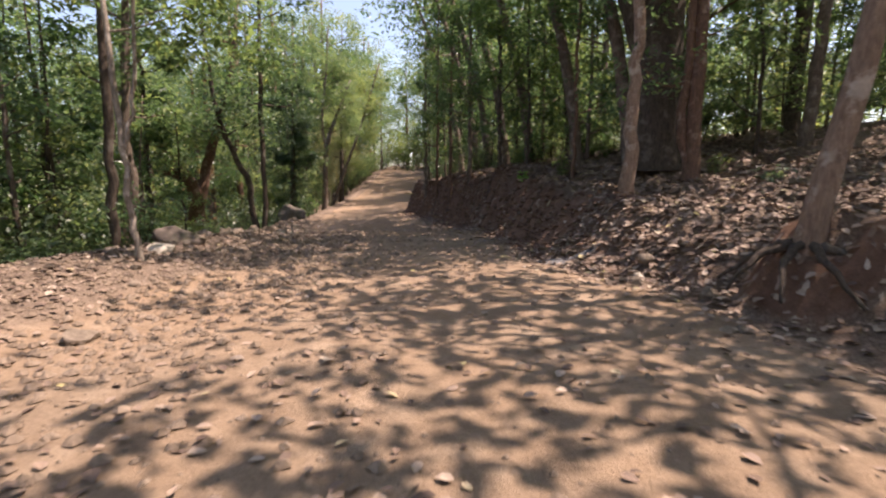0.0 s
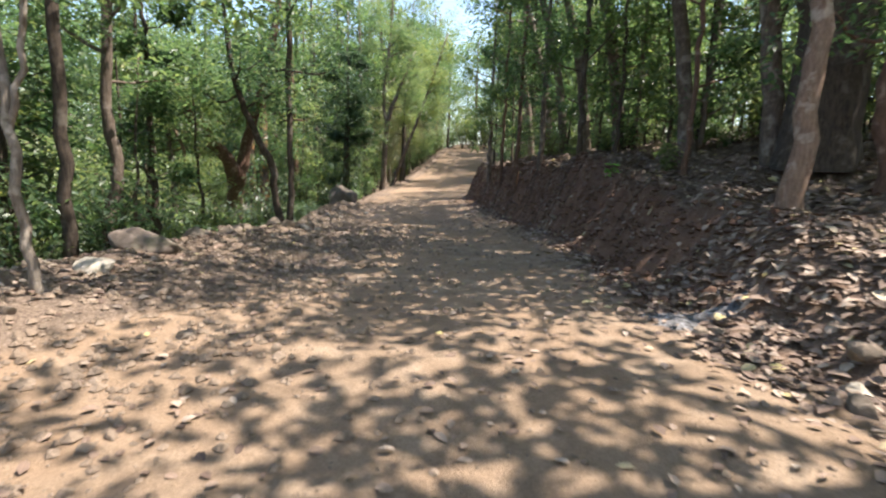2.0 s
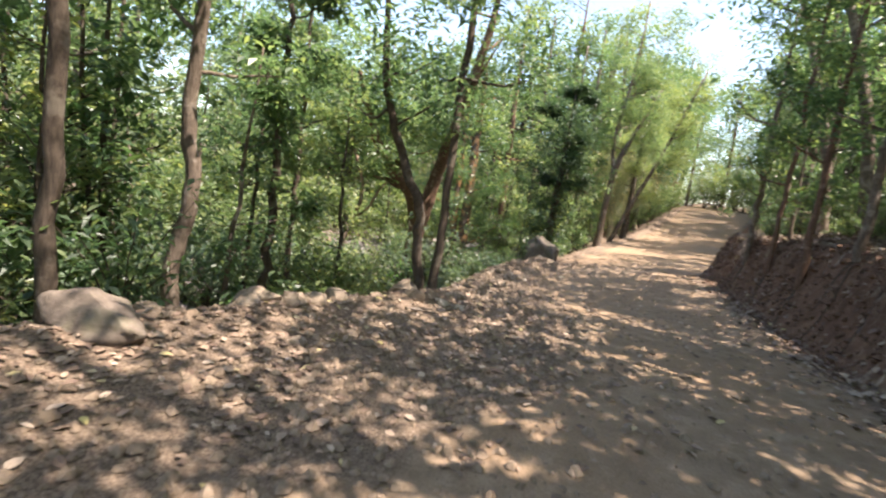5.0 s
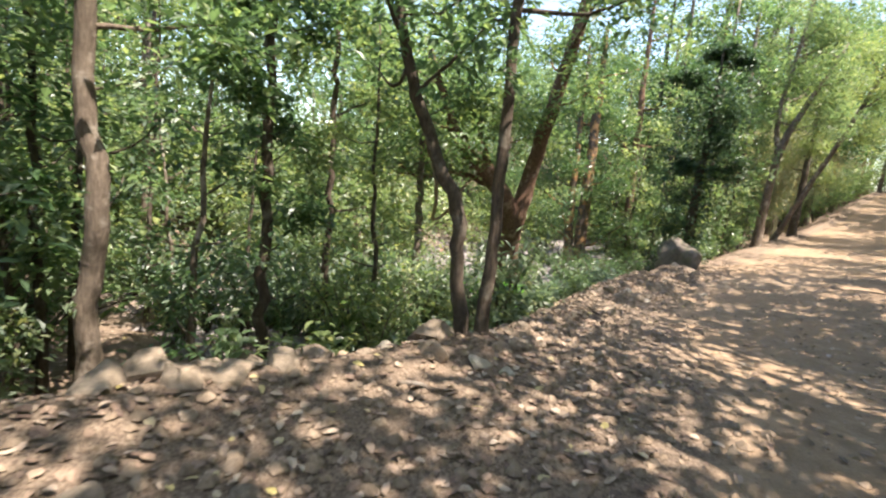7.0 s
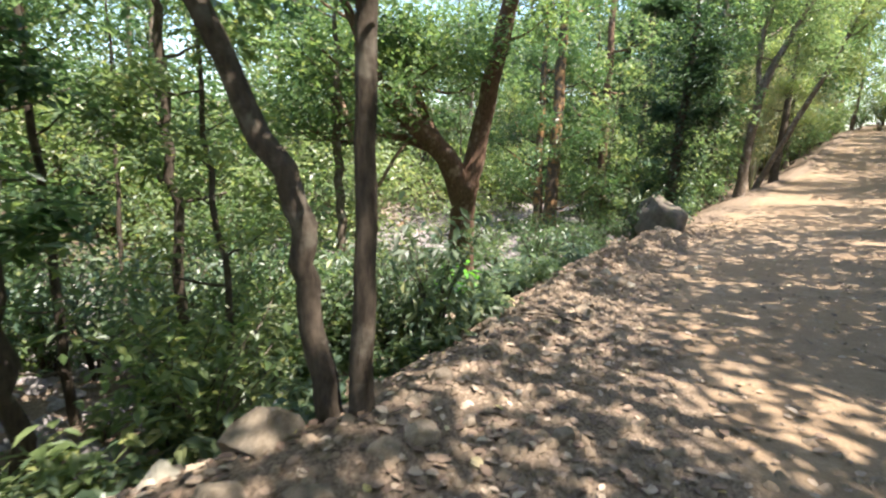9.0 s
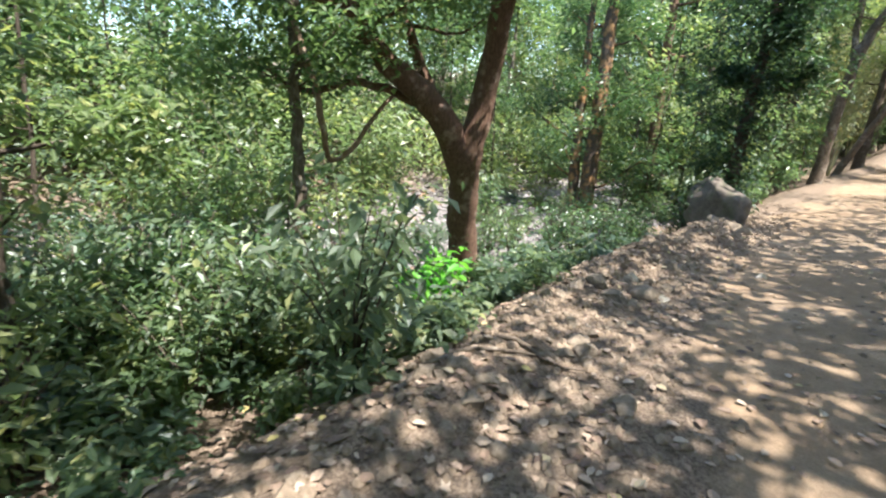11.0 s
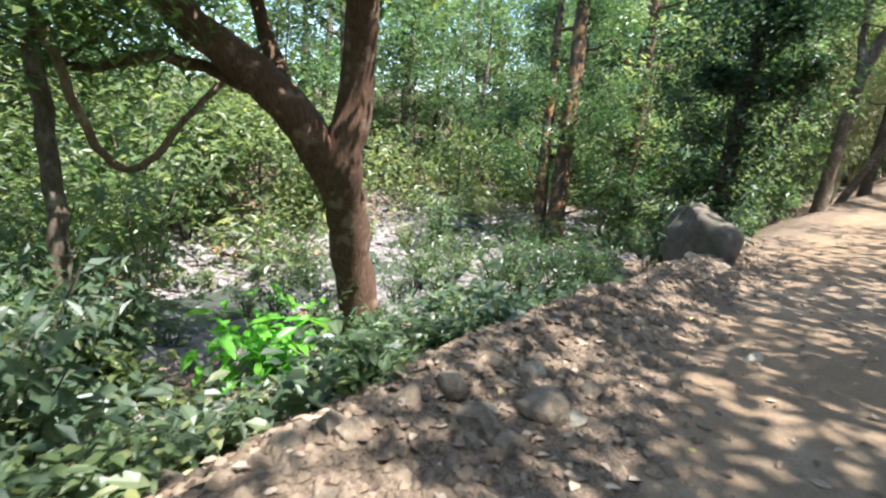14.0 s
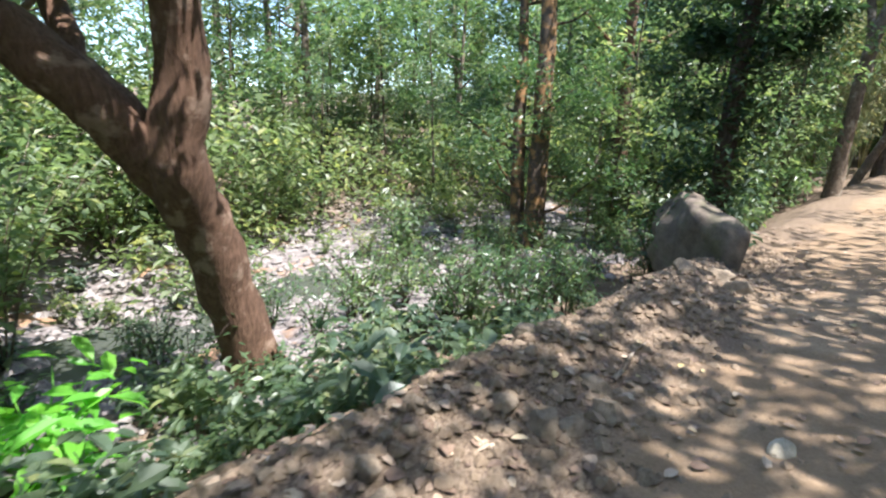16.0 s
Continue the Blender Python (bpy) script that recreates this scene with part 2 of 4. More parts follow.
def height(x, y):
    x, y = np.asarray(x, float), np.asarray(y, float)
    xl, xr = left_edge(y) + 0.25 * vnoise(y, y * 0 + 3, 0.5), right_edge(y) + 0.3 * vnoise(y, y * 0 + 9, 0.6)
    zl, zr = z_left(y), z_right(y)
    k = np.clip((x - xl) / (xr - xl), 0, 1)
    z = zl + (zr - zl) * k
    on = smooth(-0.3, 0.6, x - xl) * smooth(-0.3, 0.5, xr - x)
    z = z + on * (0.035 * vnoise(x, y, 0.7) + 0.018 * vnoise(x, y, 2.3) + 0.008 * vnoise(x, y, 6.5))
    # the cut bank and the hillside above it
    d = x - xr
    hb = soft_interp(y, (-20, 2, 6, 8, 10.5, 14, 18, 26, 30, 36, 60, 200), (0.5, 0.55, 0.6, 0.75, 1.15, 1.55, 2.0, 2.0, 1.75, 1.6, 1.5, 1.5))
    wb = soft_interp(y, (-20, 6, 10, 14, 30, 60), (1.0, 1.3, 1.7, 1.15, 0.9, 1.2))
    up = hb * smooth(0.0, 1.0, d / wb) + 0.16 * np.maximum(0, np.minimum(d, 9) - wb) + 0.07 * np.maximum(0, d - 9) + 0.0
    rough = smooth(0.05, 0.5, d) * (0.17 * vnoise(x, y, 0.9) + 0.11 * vnoise(x, y, 2.1) + 0.06 * vnoise(x, y, 3.6))
    # the fall to the stream bed, and the far bank
    e = xl - x
    drop = soft_interp(y, (-20, 8, 14, 18, 22, 30, 38, 60), (1.0, 0.85, 1.05, 1.15, 1.2, 1.25, 1.1, 1.0))
    down = -drop * smooth(0.05, 2.3, e) - soft_interp(y, (-20, 10, 20, 30, 45, 60), (0.7, 0.9, 1.15, 0.5, 0.5, 0.6)) * smooth(2.0, 8.5, e)
    far = 2.4 * smooth(15, 23, e) + 0.05 * np.maximum(0, e - 22)
    lump = 0.09 * smooth(-0.6, -0.1, e) * (1 - smooth(0.0, 0.5, e))
    verge = soft_interp(y, (-3, 2, 5.5, 8, 10.5, 14, 17), (0, 0.08, 0.36, 0.26, 0.2, 0.1, 0)) * smooth(-2.2, -0.5, e) * (1 - smooth(0.3, 1.5, e))
    berm = soft_interp(y, (19, 21.5, 24, 26.5, 28.5, 31), (0, 0.12, 0.3, 0.3, 0.12, 0)) * np.exp(-((e + 0.05) / 0.6) ** 2)
    r2 = smooth(0.2, 1.2, e) * (0.13 * vnoise(x, y, 0.8) + 0.07 * vnoise(x, y, 2.2))
    z = z + up * (d > 0) + rough + (down + far) * (e > 0) + lump + verge + berm * (1 + 0.3 * vnoise(x, y, 1.7)) + r2
    # the clod of earth that the roadside tree stands on
    g = np.exp(-(((x - 3.95) / 0.75) ** 2 + ((y - 5.0) / 0.65) ** 2) ** 4)
    z = z + 0.42 * g * (1 + 0.25 * vnoise(x, y, 4.0))
    return z


def hz(x, y):
    return float(height(np.array([x]), np.array([y]))[0])


def axis(a, b, fine, near, far_a, far_b):
    out, s, v = list(np.arange(a, b, fine)), fine, b
    while v < far_b:
        out.append(v)
        s = min(s * 1.16, near if v < b + 40 else 80)
        v += s
    s, v = fine, a
    while v > far_a:
        s = min(s * 1.16, near if v > a - 40 else 80)
        v -= s
        out.insert(0, v)
    return np.array(out)


def mesh_object(name, verts, faces, material, parent=None, label="", smoothed=True):
    me = bpy.data.meshes.new(name)
    me.from_pydata(verts, [], faces)
    me.materials.append(material)
    if smoothed:
        me.polygons.foreach_set("use_smooth", np.ones(len(me.polygons), bool))
    me.update()
    ob = new(name, me)
    if parent:
        ob.parent = parent
    if label:
        tagged(ob, label)
    return ob


def build_ground():
    xs, ys = axis(-11, 6.5, 0.1, 1.2, -900, 900), axis(-2, 32, 0.1, 1.2, -900, 1200)
    X, Y = np.meshgrid(xs, ys)
    Z = height(X, Y)
    nx, ny = len(xs), len(ys)
    verts = np.stack([X.ravel(), Y.ravel(), Z.ravel()], 1)
    i = (np.arange(ny - 1)[:, None] * nx + np.arange(nx - 1)[None, :]).ravel()
    faces = np.stack([i, i + 1, i + nx + 1, i + nx], 1)
    ob = mesh_object("ground", verts.tolist(), faces.tolist(), GROUND)
    x, y = verts[:, 0], verts[:, 1]
    xl, xr = left_edge(y), right_edge(y)
    wob = 0.35 * vnoise(x, y, 0.8)
    side = soft_interp(y, (0, 5, 7.5, 10, 14, 18, 22, 30), (1.6, 1.2, 0.8, 2.4, 2.8, 1.6, 0.9, 0.4))
    road = smooth(0.0, 0.9, x - xl - side + wob) * smooth(-0.1, 0.7, xr - x + wob)
    d, e = x - xr, xl - x
    wb = soft_interp(y, (-20, 6, 10, 14, 30, 60), (1.0, 1.3, 1.7, 1.15, 0.9, 1.2))
    steep = soft_interp(y, (0, 9, 12, 15), (0.3, 0.3, 0.8, 1.0))
    bank = steep * smooth(-0.05, 0.2, d) * (1 - smooth(0.75, 1.05, d / wb))
    g = np.exp(-(((x - 3.95) / 0.75) ** 2 + ((y - 5.0) / 0.65) ** 2) ** 2)
    bank = np.maximum(bank, smooth(0.15, 0.5, g) * (1 - smooth(0.85, 0.98, g)))
    bed = smooth(3.0, 5.0, e + 1.2 * vnoise(x, y, 0.3)) * (1 - smooth(14, 19, e)) * smooth(12, 20, y + 2 * vnoise(x, y, 0.2)) * (0.8 + 0.4 * vnoise(x, y, 0.55))
    for nm, val in (("road", road), ("bank", bank), ("bed", bed)):
        a = ob.data.attributes.new(nm, "FLOAT", "POINT")
        a.data.foreach_set("value", val.astype(np.float32))
    tagged(ob, "dappled red-brown dirt track between leaf-strewn forest slopes", "ground", kind="structure")


build_ground()


# ---- tubes, leaves, trees ----
def tube(points, radii, sides=9, rough=0.1, seed=0):
    """A bent tapering stem: vertices and faces."""
    r = np.random.default_rng(seed)
    P = [Vector(p) for p in points]
    V, F = [], []
    ref = Vector((1, 0, 0))
    lobes = r.random(sides) * rough
    for k, p in enumerate(P):
        d = (P[min(k + 1, len(P) - 1)] - P[max(k - 1, 0)]).normalized()
        ref = (ref - d * ref.dot(d)).normalized()
        side = d.cross(ref)
        for s in range(sides):
            a = 2 * math.pi * s / sides
            q = radii[k] * (1 + lobes[s] + rough * 0.7 * (r.random() - 0.5))
            V.append(p + (ref * math.cos(a) + side * math.sin(a)) * q)
    for k in range(len(P) - 1):
        for s in range(sides):
            a, b = k * sides + s, k * sides + (s + 1) % sides
            F.append((a, b, b + sides, a + sides))
    F.append(tuple(range((len(P) - 1) * sides, len(P) * sides)))
    return [tuple(v) for v in V], F


def bend(points, radii, steps, wiggle, seed):
    """A finer, slightly crooked line through the given points (Catmull-Rom)."""
    r = np.random.default_rng(seed)
    P = np.array(points, float)
    E = np.vstack([2 * P[0] - P[1], P, 2 * P[-1] - P[-2]])
    out, rad = [], []
    n = len(P) - 1
    for k in range(n):
        for j in range(steps + (k == n - 1)):
            u = j / steps
            a, b, c, d = E[k:k + 4]
            q = 0.5 * (2 * b + (c - a) * u + (2 * a - 5 * b + 4 * c - d) * u * u + (3 * b - a - 3 * c + d) * u ** 3)
            out.append(q + (r.random(3) - 0.5) * wiggle * (len(out) > 0))
            rad.append(radii[k] + (radii[k + 1] - radii[k]) * u)
    return [tuple(q) for q in out], rad


def leaves(centres, size, slim=0.42, droop=0.35, detail=0, seed=0, out=None):
    """Folded leaf blades at the given places: vertices and faces."""
    r = np.random.default_rng(seed)
    C = np.asarray(centres, float)
    n = len(C)
    a = r.random(n) * 2 * np.pi
    dz = -droop + 0.9 * (r.random(n) - 0.5)
    D = np.stack([np.cos(a), np.sin(a), dz], 1)
    if out is not None:
        D = D * 0.7 + out
    D /= np.linalg.norm(D, axis=1)[:, None]
    N = np.stack([0.9 * (r.random(n) - 0.5), 0.9 * (r.random(n) - 0.5), np.ones(n)], 1)
    S = np.cross(D, N)
    S /= np.linalg.norm(S, axis=1)[:, None] + 1e-9
    N = np.cross(S, D)
    L = (size * (0.6 + 0.8 * r.random(n)))[:, None]
    W = L * slim * (0.8 + 0.4 * r.random(n))[:, None] / 2
    if detail == 0:
        V = np.stack([C, C + D * L * 0.5 + S * W + N * W * 0.35, C + D * L - N * L * 0.1, C + D * L * 0.5 - S * W + N * W * 0.35], 1)
        T = np.array([[0, 1, 2], [0, 2, 3]])
    else:
        m1, m2 = C + D * L * 0.3, C + D * L * 0.68 - N * L * 0.04
        V = np.stack([C, m1 + S * W * 0.95 + N * W * 0.3, m2 + S * W * 0.8 + N * W * 0.25, C + D * L - N * L * 0.17, m2 - S * W * 0.8 + N * W * 0.25, m1 - S * W * 0.95 + N * W * 0.3, m2], 1)
        T = np.array([[0, 1, 6], [1, 2, 6], [2, 3, 6], [3, 4, 6], [4, 5, 6], [5, 0, 6]])
    k = V.shape[1]
    F = (np.arange(n)[:, None, None] * k + T[None]).reshape(-1, 3)
    return V.reshape(-1, 3), F


def clump(centre, radius, n, r, flat=0.7):
    q = r.normal(size=(n, 3))
    q /= np.linalg.norm(q, axis=1)[:, None]
    q *= (r.random(n) ** 0.5)[:, None] * radius
    q[:, 2] *= flat
    return np.array(centre) + q


def join(pieces):
    V, F, o = [], [], 0
    for v, f in pieces:
        V.extend(tuple(p) for p in v)
        F.extend(tuple(int(i) + o for i in q) for q in f)
        o += len(v)
    return V, F


def thing(name, label, category, group="", kind=""):
    return tagged(new(name), label, category, group, kind)


def tree(name, label, stems, bark, foliage, n_limbs=9, crown=(0.35, 1.0), reach=1.8, per=260, leaf=0.16, slim=0.42, group="", seed=0, sides=9, category="tree", twigs=2, clumps=(), wiggle=0.06, bare=False, small=False):
    """A tree about its base: each stem is (points, radii). The first stem bears limbs with leafy clumps between the given shares of its height."""
    r = np.random.default_rng(seed)
    top = thing(name, label, category, group)
    cents = []
    for s, (pts, rad) in enumerate(stems):
        pts, rad = bend(pts, rad, 5, wiggle, seed + s)
        if s == 0 or rad[0] > 0.1:
            rad = [q * (1 + 0.35 * math.exp(-max(0, p[2] + 0.15) / 0.25)) if s == 0 else q for p, q in zip(pts, rad)]
        mesh_object("trunk", *tube(pts, rad, sides, 0.13, seed + s), bark, top)
        P = np.array(pts)
        limbs = []
        for k in range(n_limbs):
            f = crown[0] + (crown[1] - crown[0]) * (k + r.random()) / n_limbs
            i = min(len(P) - 2, int(f * (len(P) - 1)))
            a = k * 2.4 + r.random() * 1.2
            ln = reach * (0.55 + 0.6 * r.random()) * (1.15 - 0.5 * f)
            q0 = P[i]
            q2 = q0 + np.array([math.cos(a) * ln, math.sin(a) * ln, ln * (0.15 + 0.55 * r.random())])
            q1 = (q0 + q2) / 2 + np.array([0, 0, -0.08 * ln]) + (r.random(3) - 0.5) * 0.2 * ln
            rr = max(0.012, min(0.5 * rad[i], 0.028 * ln))
            limb = tube(*bend([q0, q1, q2], [rr, rr * 0.7, rr * 0.25], 3, 0.04, seed + k), 5, 0.1, k)
            if small:
                limbs.append(limb)
            else:
                mesh_object("limb", *limb, bark, top)
            cents += [(q2, 0.42 * reach), ((q1 + q2) / 2 + (r.random(3) - 0.5) * 0.5, 0.36 * reach)]
            for _ in range(twigs):
                cents.append((q2 + (r.random(3) - 0.5) * reach * 0.9, 0.33 * reach))
        if limbs:
            tagged(mesh_object("twig", *join(limbs), bark, top), kind="stuff")
    if not bare:
        cents += [(np.array(c), q) for c, q in clumps]
        pts = np.vstack([clump(c, q, per, r) for c, q in cents])
        mesh_object("crown", *[w.tolist() for w in leaves(pts, leaf, slim, seed=seed)], foliage, top, smoothed=False)["kind"] = "stuff"
    return top


def stand(ob, x, y, sink=0.08, turn=None, size=None):
    ob.location = (x, y, hz(x, y) - sink)
    if turn is not None:
        ob.rotation_euler = (0, 0, turn)
    if size is not None:
        ob.scale = (size, size, size)
    return ob


def copies(protos, places, r, lo, hi, sink=0.08):
    """Copies of the prototypes at the places, turned and sized at random; the prototypes take the first places."""
    for k, (x, y) in enumerate(places):
        p = protos[k % len(protos)]
        a, s = r.random() * 6.28, lo + (hi - lo) * r.random()
        if k < len(protos):
            stand(p, x, y, sink, a, s)
        else:
            q = copy_thing(p, Matrix.LocRotScale((x, y, hz(x, y) - sink), Euler((0, 0, a)), None))
            q.scale = (s, s, s)


# ---- the trees that stand by themselves ----
def own_trees():
    up = lambda h, lean=(0, 0), n=4: [(lean[0] * k / n * h, lean[1] * k / n * h, h * k / n) for k in range(n + 1)]
    # right: roadside tree on its clod of earth, with roots
    t = stand(tree("roadside_tree", "leaning tree with mottled pale bark on an eroded clod", [(up(9, (0.17, -0.02)), [0.115, 0.105, 0.095, 0.075, 0.035])], BARK_PALE, LEAF_MID, 9, (0.5, 1), 2.2, 26, seed=11, sides=14), 3.68, 5.0, 0.12)
    for k in range(6):
        a = 2.2 + k * 0.75
        p = [(0.14 * math.cos(a), 0.14 * math.sin(a), 0.12), (0.45 * math.cos(a), 0.45 * math.sin(a), -0.02), (0.8 * math.cos(a + 0.2), 0.8 * math.sin(a + 0.2), -0.35)]
        mesh_object("root", *tube(*bend(p, [0.05, 0.035, 0.015], 4, 0.04, k), 6, 0.15, k), BARK_DARK, t)
    # thin pale tree at the top of the bank, and the thick dark one behind it
    # the slim tree's second stem is added, to shade the left of the track
    stand(tree("bank_tree", "slim tree with pale reddish bark above the bank", [(up(8, (0.035, 0.02), 5), [0.13, 0.11, 0.10, 0.09, 0.06, 0.03]), ([(0.15, 0.1, 4.6), (-0.8, 0, 6.2), (-2.0, -0.2, 7.6), (-3.4, -0.3, 8.8)], [0.07, 0.06, 0.05, 0.02])], BARK_PALE, LEAF_MID, 8, (0.55, 1), 1.8, 50, seed=12, wiggle=0.09), 3.6, 9.85)
    # the dark tree's third stem is added high over the track, to shade the verge
    stand(tree("big_tree", "thick dark-barked old forest tree on the slope", [(up(13, (0.0, 0.0)), [0.52, 0.45, 0.4, 0.3, 0.12]), ([(-0.2, 0, 2.2), (-0.7, 0.1, 3.6), (-1.2, 0.3, 5.5), (-1.5, 0.2, 8)], [0.22, 0.2, 0.17, 0.08]), ([(0, 0, 5), (-1.8, -0.8, 7.4), (-3.6, -1.8, 9.2), (-5.6, -2.6, 10.6)], [0.2, 0.16, 0.11, 0.04])], BARK_DARK, LEAF_DARK, 9, (0.4, 1), 3.2, 75, 0.2, seed=13, sides=14), 5.15, 12.3)
    stand(tree("forked_tree", "reddish-barked tree forked at its base", [(up(8, (0.02, 0.03)), [0.15, 0.13, 0.11, 0.08, 0.03]), ([(0.05, 0, 0), (-0.22, 0.1, 1.2), (-0.1, 0.1, 3), (-0.2, 0, 7)], [0.1, 0.09, 0.08, 0.03])], BARK_RED, LEAF_MID, 6, (0.5, 1), 1.8, 50, seed=14), 5.15, 10.5)
    stand(tree("slope_tree", "brown-barked straight tree on the leafy slope", [(up(10, (0.05, 0.0)), [0.14, 0.13, 0.11, 0.08, 0.03])], BARK_GREY, LEAF_MID, 8, (0.45, 1), 2.2, 110, seed=15), 8.7, 12.2)
    stand(tree("slope_tree", "dark-barked straight tree on the leafy slope", [(up(11, (0.03, 0.02)), [0.18, 0.16, 0.13, 0.1, 0.04])], BARK_DARK, LEAF_DARK, 9, (0.45, 1), 2.4, 110, seed=16), 10.2, 15.0)
    # thin stems along the top of the bank
    for k, (x, y, q) in enumerate(((2.8, 16.7, 0.07), (3.55, 18.1, 0.07), (3.45, 13.4, 0.07), (2.2, 19.5, 0.08), (1.07, 20.4, 0.12), (0.3, 21.7, 0.1), (1.9, 16.9, 0.09), (-0.9, 26.5, 0.12), (-0.3, 24.2, 0.09))):
        t = stand(tree("bank_sapling", "slim straight dark tree on the bank top", [(up(7 + k % 3, (0.01 * (k % 3) - 0.01, 0.01), 5), [q * 0.75, q * 0.7, q * 0.62, q * 0.55, q * 0.4, q * 0.18])], (BARK_DARK, BARK_GREY, BARK_RED)[k % 3], (LEAF_DARK, LEAF_MID)[k % 2], 9, (0.2, 1), 1.3, 75, 0.15, 0.42, "bank saplings", 100 + k, 7, wiggle=0.09), x, y)
        for j in range(2):
            a, ln = math.pi + (j - 0.5) * 1.1, min(2.6, x - float(right_edge(y)) + 0.1) * (0.7 + 0.1 * j)
            p = [(u * ln * math.cos(a), u * ln * math.sin(a) + 0.16 * math.sin(7 * u + 3 * k + 2 * j) * u) for u in np.linspace(0, 1, 8)]
            p = [(px, py, hz(x + px, y + py) - t.location.z + 0.02) for px, py in p]
            mesh_object("root", *tube(p, [0.02, 0.018, 0.016, 0.014, 0.012, 0.01, 0.008, 0.005], 5, 0.2, j), BARK_DARK, t)
    # left: slender forked tree at the road's edge
    stand(tree("slender_tree", "slender forked tree with pale grey bark by the road", [([(0, 0, 0), (-0.1, 0, 0.9), (-0.2, 0.05, 2.0), (-0.42, 0.2, 4.5), (-0.6, 0.3, 8)], [0.05, 0.046, 0.042, 0.036, 0.02]), ([(-0.16, 0, 1.6), (-0.02, 0.1, 2.4), (0.1, 0.1, 4), (0.15, 0.2, 7)], [0.03, 0.028, 0.025, 0.015])], BARK_PALE_GREY, LEAF_MID, 5, (0.62, 1), 1.7, 80, seed=17), -4.45, 7.3)
    stand(tree("edge_tree", "straight brown tree standing at the road's edge", [(up(9, (0.02, 0.0)), [0.095, 0.08, 0.075, 0.065, 0.03])], BARK_DARK, LEAF_MID, 7, (0.6, 1), 1.8, 80, seed=18, wiggle=0.09), -6.4, 9.65)
    stand(tree("crooked_tree", "crooked grey-brown tree on the falling slope", [([(0, 0, 0), (0.02, 0, 1.4), (0.22, 0.1, 2.4), (0.2, 0, 3.6), (0.35, 0.1, 6), (0.5, 0.1, 9)], [0.11, 0.1, 0.095, 0.085, 0.07, 0.03])], BARK_GREY, LEAF_MID, 7, (0.62, 1), 1.8, 80, seed=19), -7.3, 11.4)
    stand(tree("thin_tree", "thin dark tree hung with creepers", [(up(8, (0.0, 0.01), 6), [0.08, 0.075, 0.07, 0.06, 0.05, 0.03, 0.015])], BARK_DARK, LEAF_MID, 9, (0.3, 1), 0.9, 110, 0.15, seed=20, wiggle=0.12), -7.85, 13.4)
    stand(tree("thin_tree", "thin dark tree standing in the undergrowth", [(up(8, (0.0, -0.01), 6), [0.07, 0.06, 0.055, 0.05, 0.04, 0.03, 0.015])], BARK_DARK, LEAF_LIGHT, 9, (0.3, 1), 1.0, 110, 0.15, seed=28, wiggle=0.1), -9.45, 15.3)
    # the two stems by the pale stones
    stand(tree("twin_stemmed_tree", "dark tree of two stems among pale stones", [([(0.1, 0.08, 0), (0.12, 0.1, 1.2), (0.1, 0.14, 2.6), (0.1, 0.2, 5), (0.15, 0.3, 8.5)], [0.085, 0.07, 0.066, 0.06, 0.025]), ([(-0.08, -0.06, 0), (-0.2, -0.14, 0.9), (-0.22, -0.2, 1.6), (-0.62, -0.55, 2.7), (-0.85, -0.75, 3.8), (-1.1, -0.9, 7)], [0.095, 0.078, 0.084, 0.07, 0.06, 0.02])], BARK_DARK, LEAF_MID, 6, (0.62, 1), 1.7, 80, seed=21, sides=11), -5.5, 15.05)
    # the big forked tree in the stream bed
    t = tree("stream_tree", "stout red-brown tree forking low over the stream", [([(0, 0, 0), (0.12, -0.25, 1.0), (0.45, -0.65, 2.3), (0.85, -0.98, 3.1), (1.15, -0.9, 4.3), (1.95, -1.35, 6.0), (2.8, -1.6, 8.4), (3.1, -1.5, 11)], [0.34, 0.30, 0.29, 0.27, 0.2, 0.17, 0.13, 0.05]), ([(0.6, -0.85, 2.7), (0.8, -1.45, 3.5), (0.75, -2.1, 4.1), (0.45, -3.1, 5.0), (0.2, -4.2, 7.2)], [0.27, 0.25, 0.22, 0.16, 0.05]), ([(0.75, -1.6, 3.6), (0.2, -1.7, 4.6), (-0.5, -2.0, 6.4)], [0.12, 0.10, 0.04]), ([(0.75, -1.9, 3.9), (0.1, -2.9, 4.2), (-0.3, -3.7, 4.0), (-0.8, -4.3, 4.4)], [0.08, 0.065, 0.05, 0.02])], BARK_RED, LEAF_MID, 6, (0.72, 1), 2.4, 150, seed=22, sides=16)
    stand(t, -11.55, 23.05, 0.15)
    # the small tree with a looping vine
    x, y = -11.3, 18.95
    t = stand(tree("vine_tree", "small grey tree with a looping pale vine", [(up(7, (-0.03, 0.01), 5), [0.12, 0.1, 0.09, 0.08, 0.05, 0.02])], BARK_GREY, LEAF_MID, 6, (0.55, 1), 1.5, 80, seed=31, wiggle=0.1), x, y)
    line = [(-11.25, 18.9, 2.7), (-11.0, 19.1, 1.8), (-11.15, 19.33, 1.05), (-11.6, 19.65, 0.62), (-11.55, 19.95, 0.7), (-11.44, 20.23, 1.07), (-11.5, 20.7, 1.6), (-11.2, 21.3, 2.3)]
    mesh_object("vine", *tube(*bend([(p[0] - x, p[1] - y, p[2] - t.location.z) for p in line], [0.05, 0.05, 0.048, 0.045, 0.042, 0.04, 0.034, 0.028], 4, 0.03, 2), 6, 0.15, 1), BARK_PALE, t, "looping pale vine")
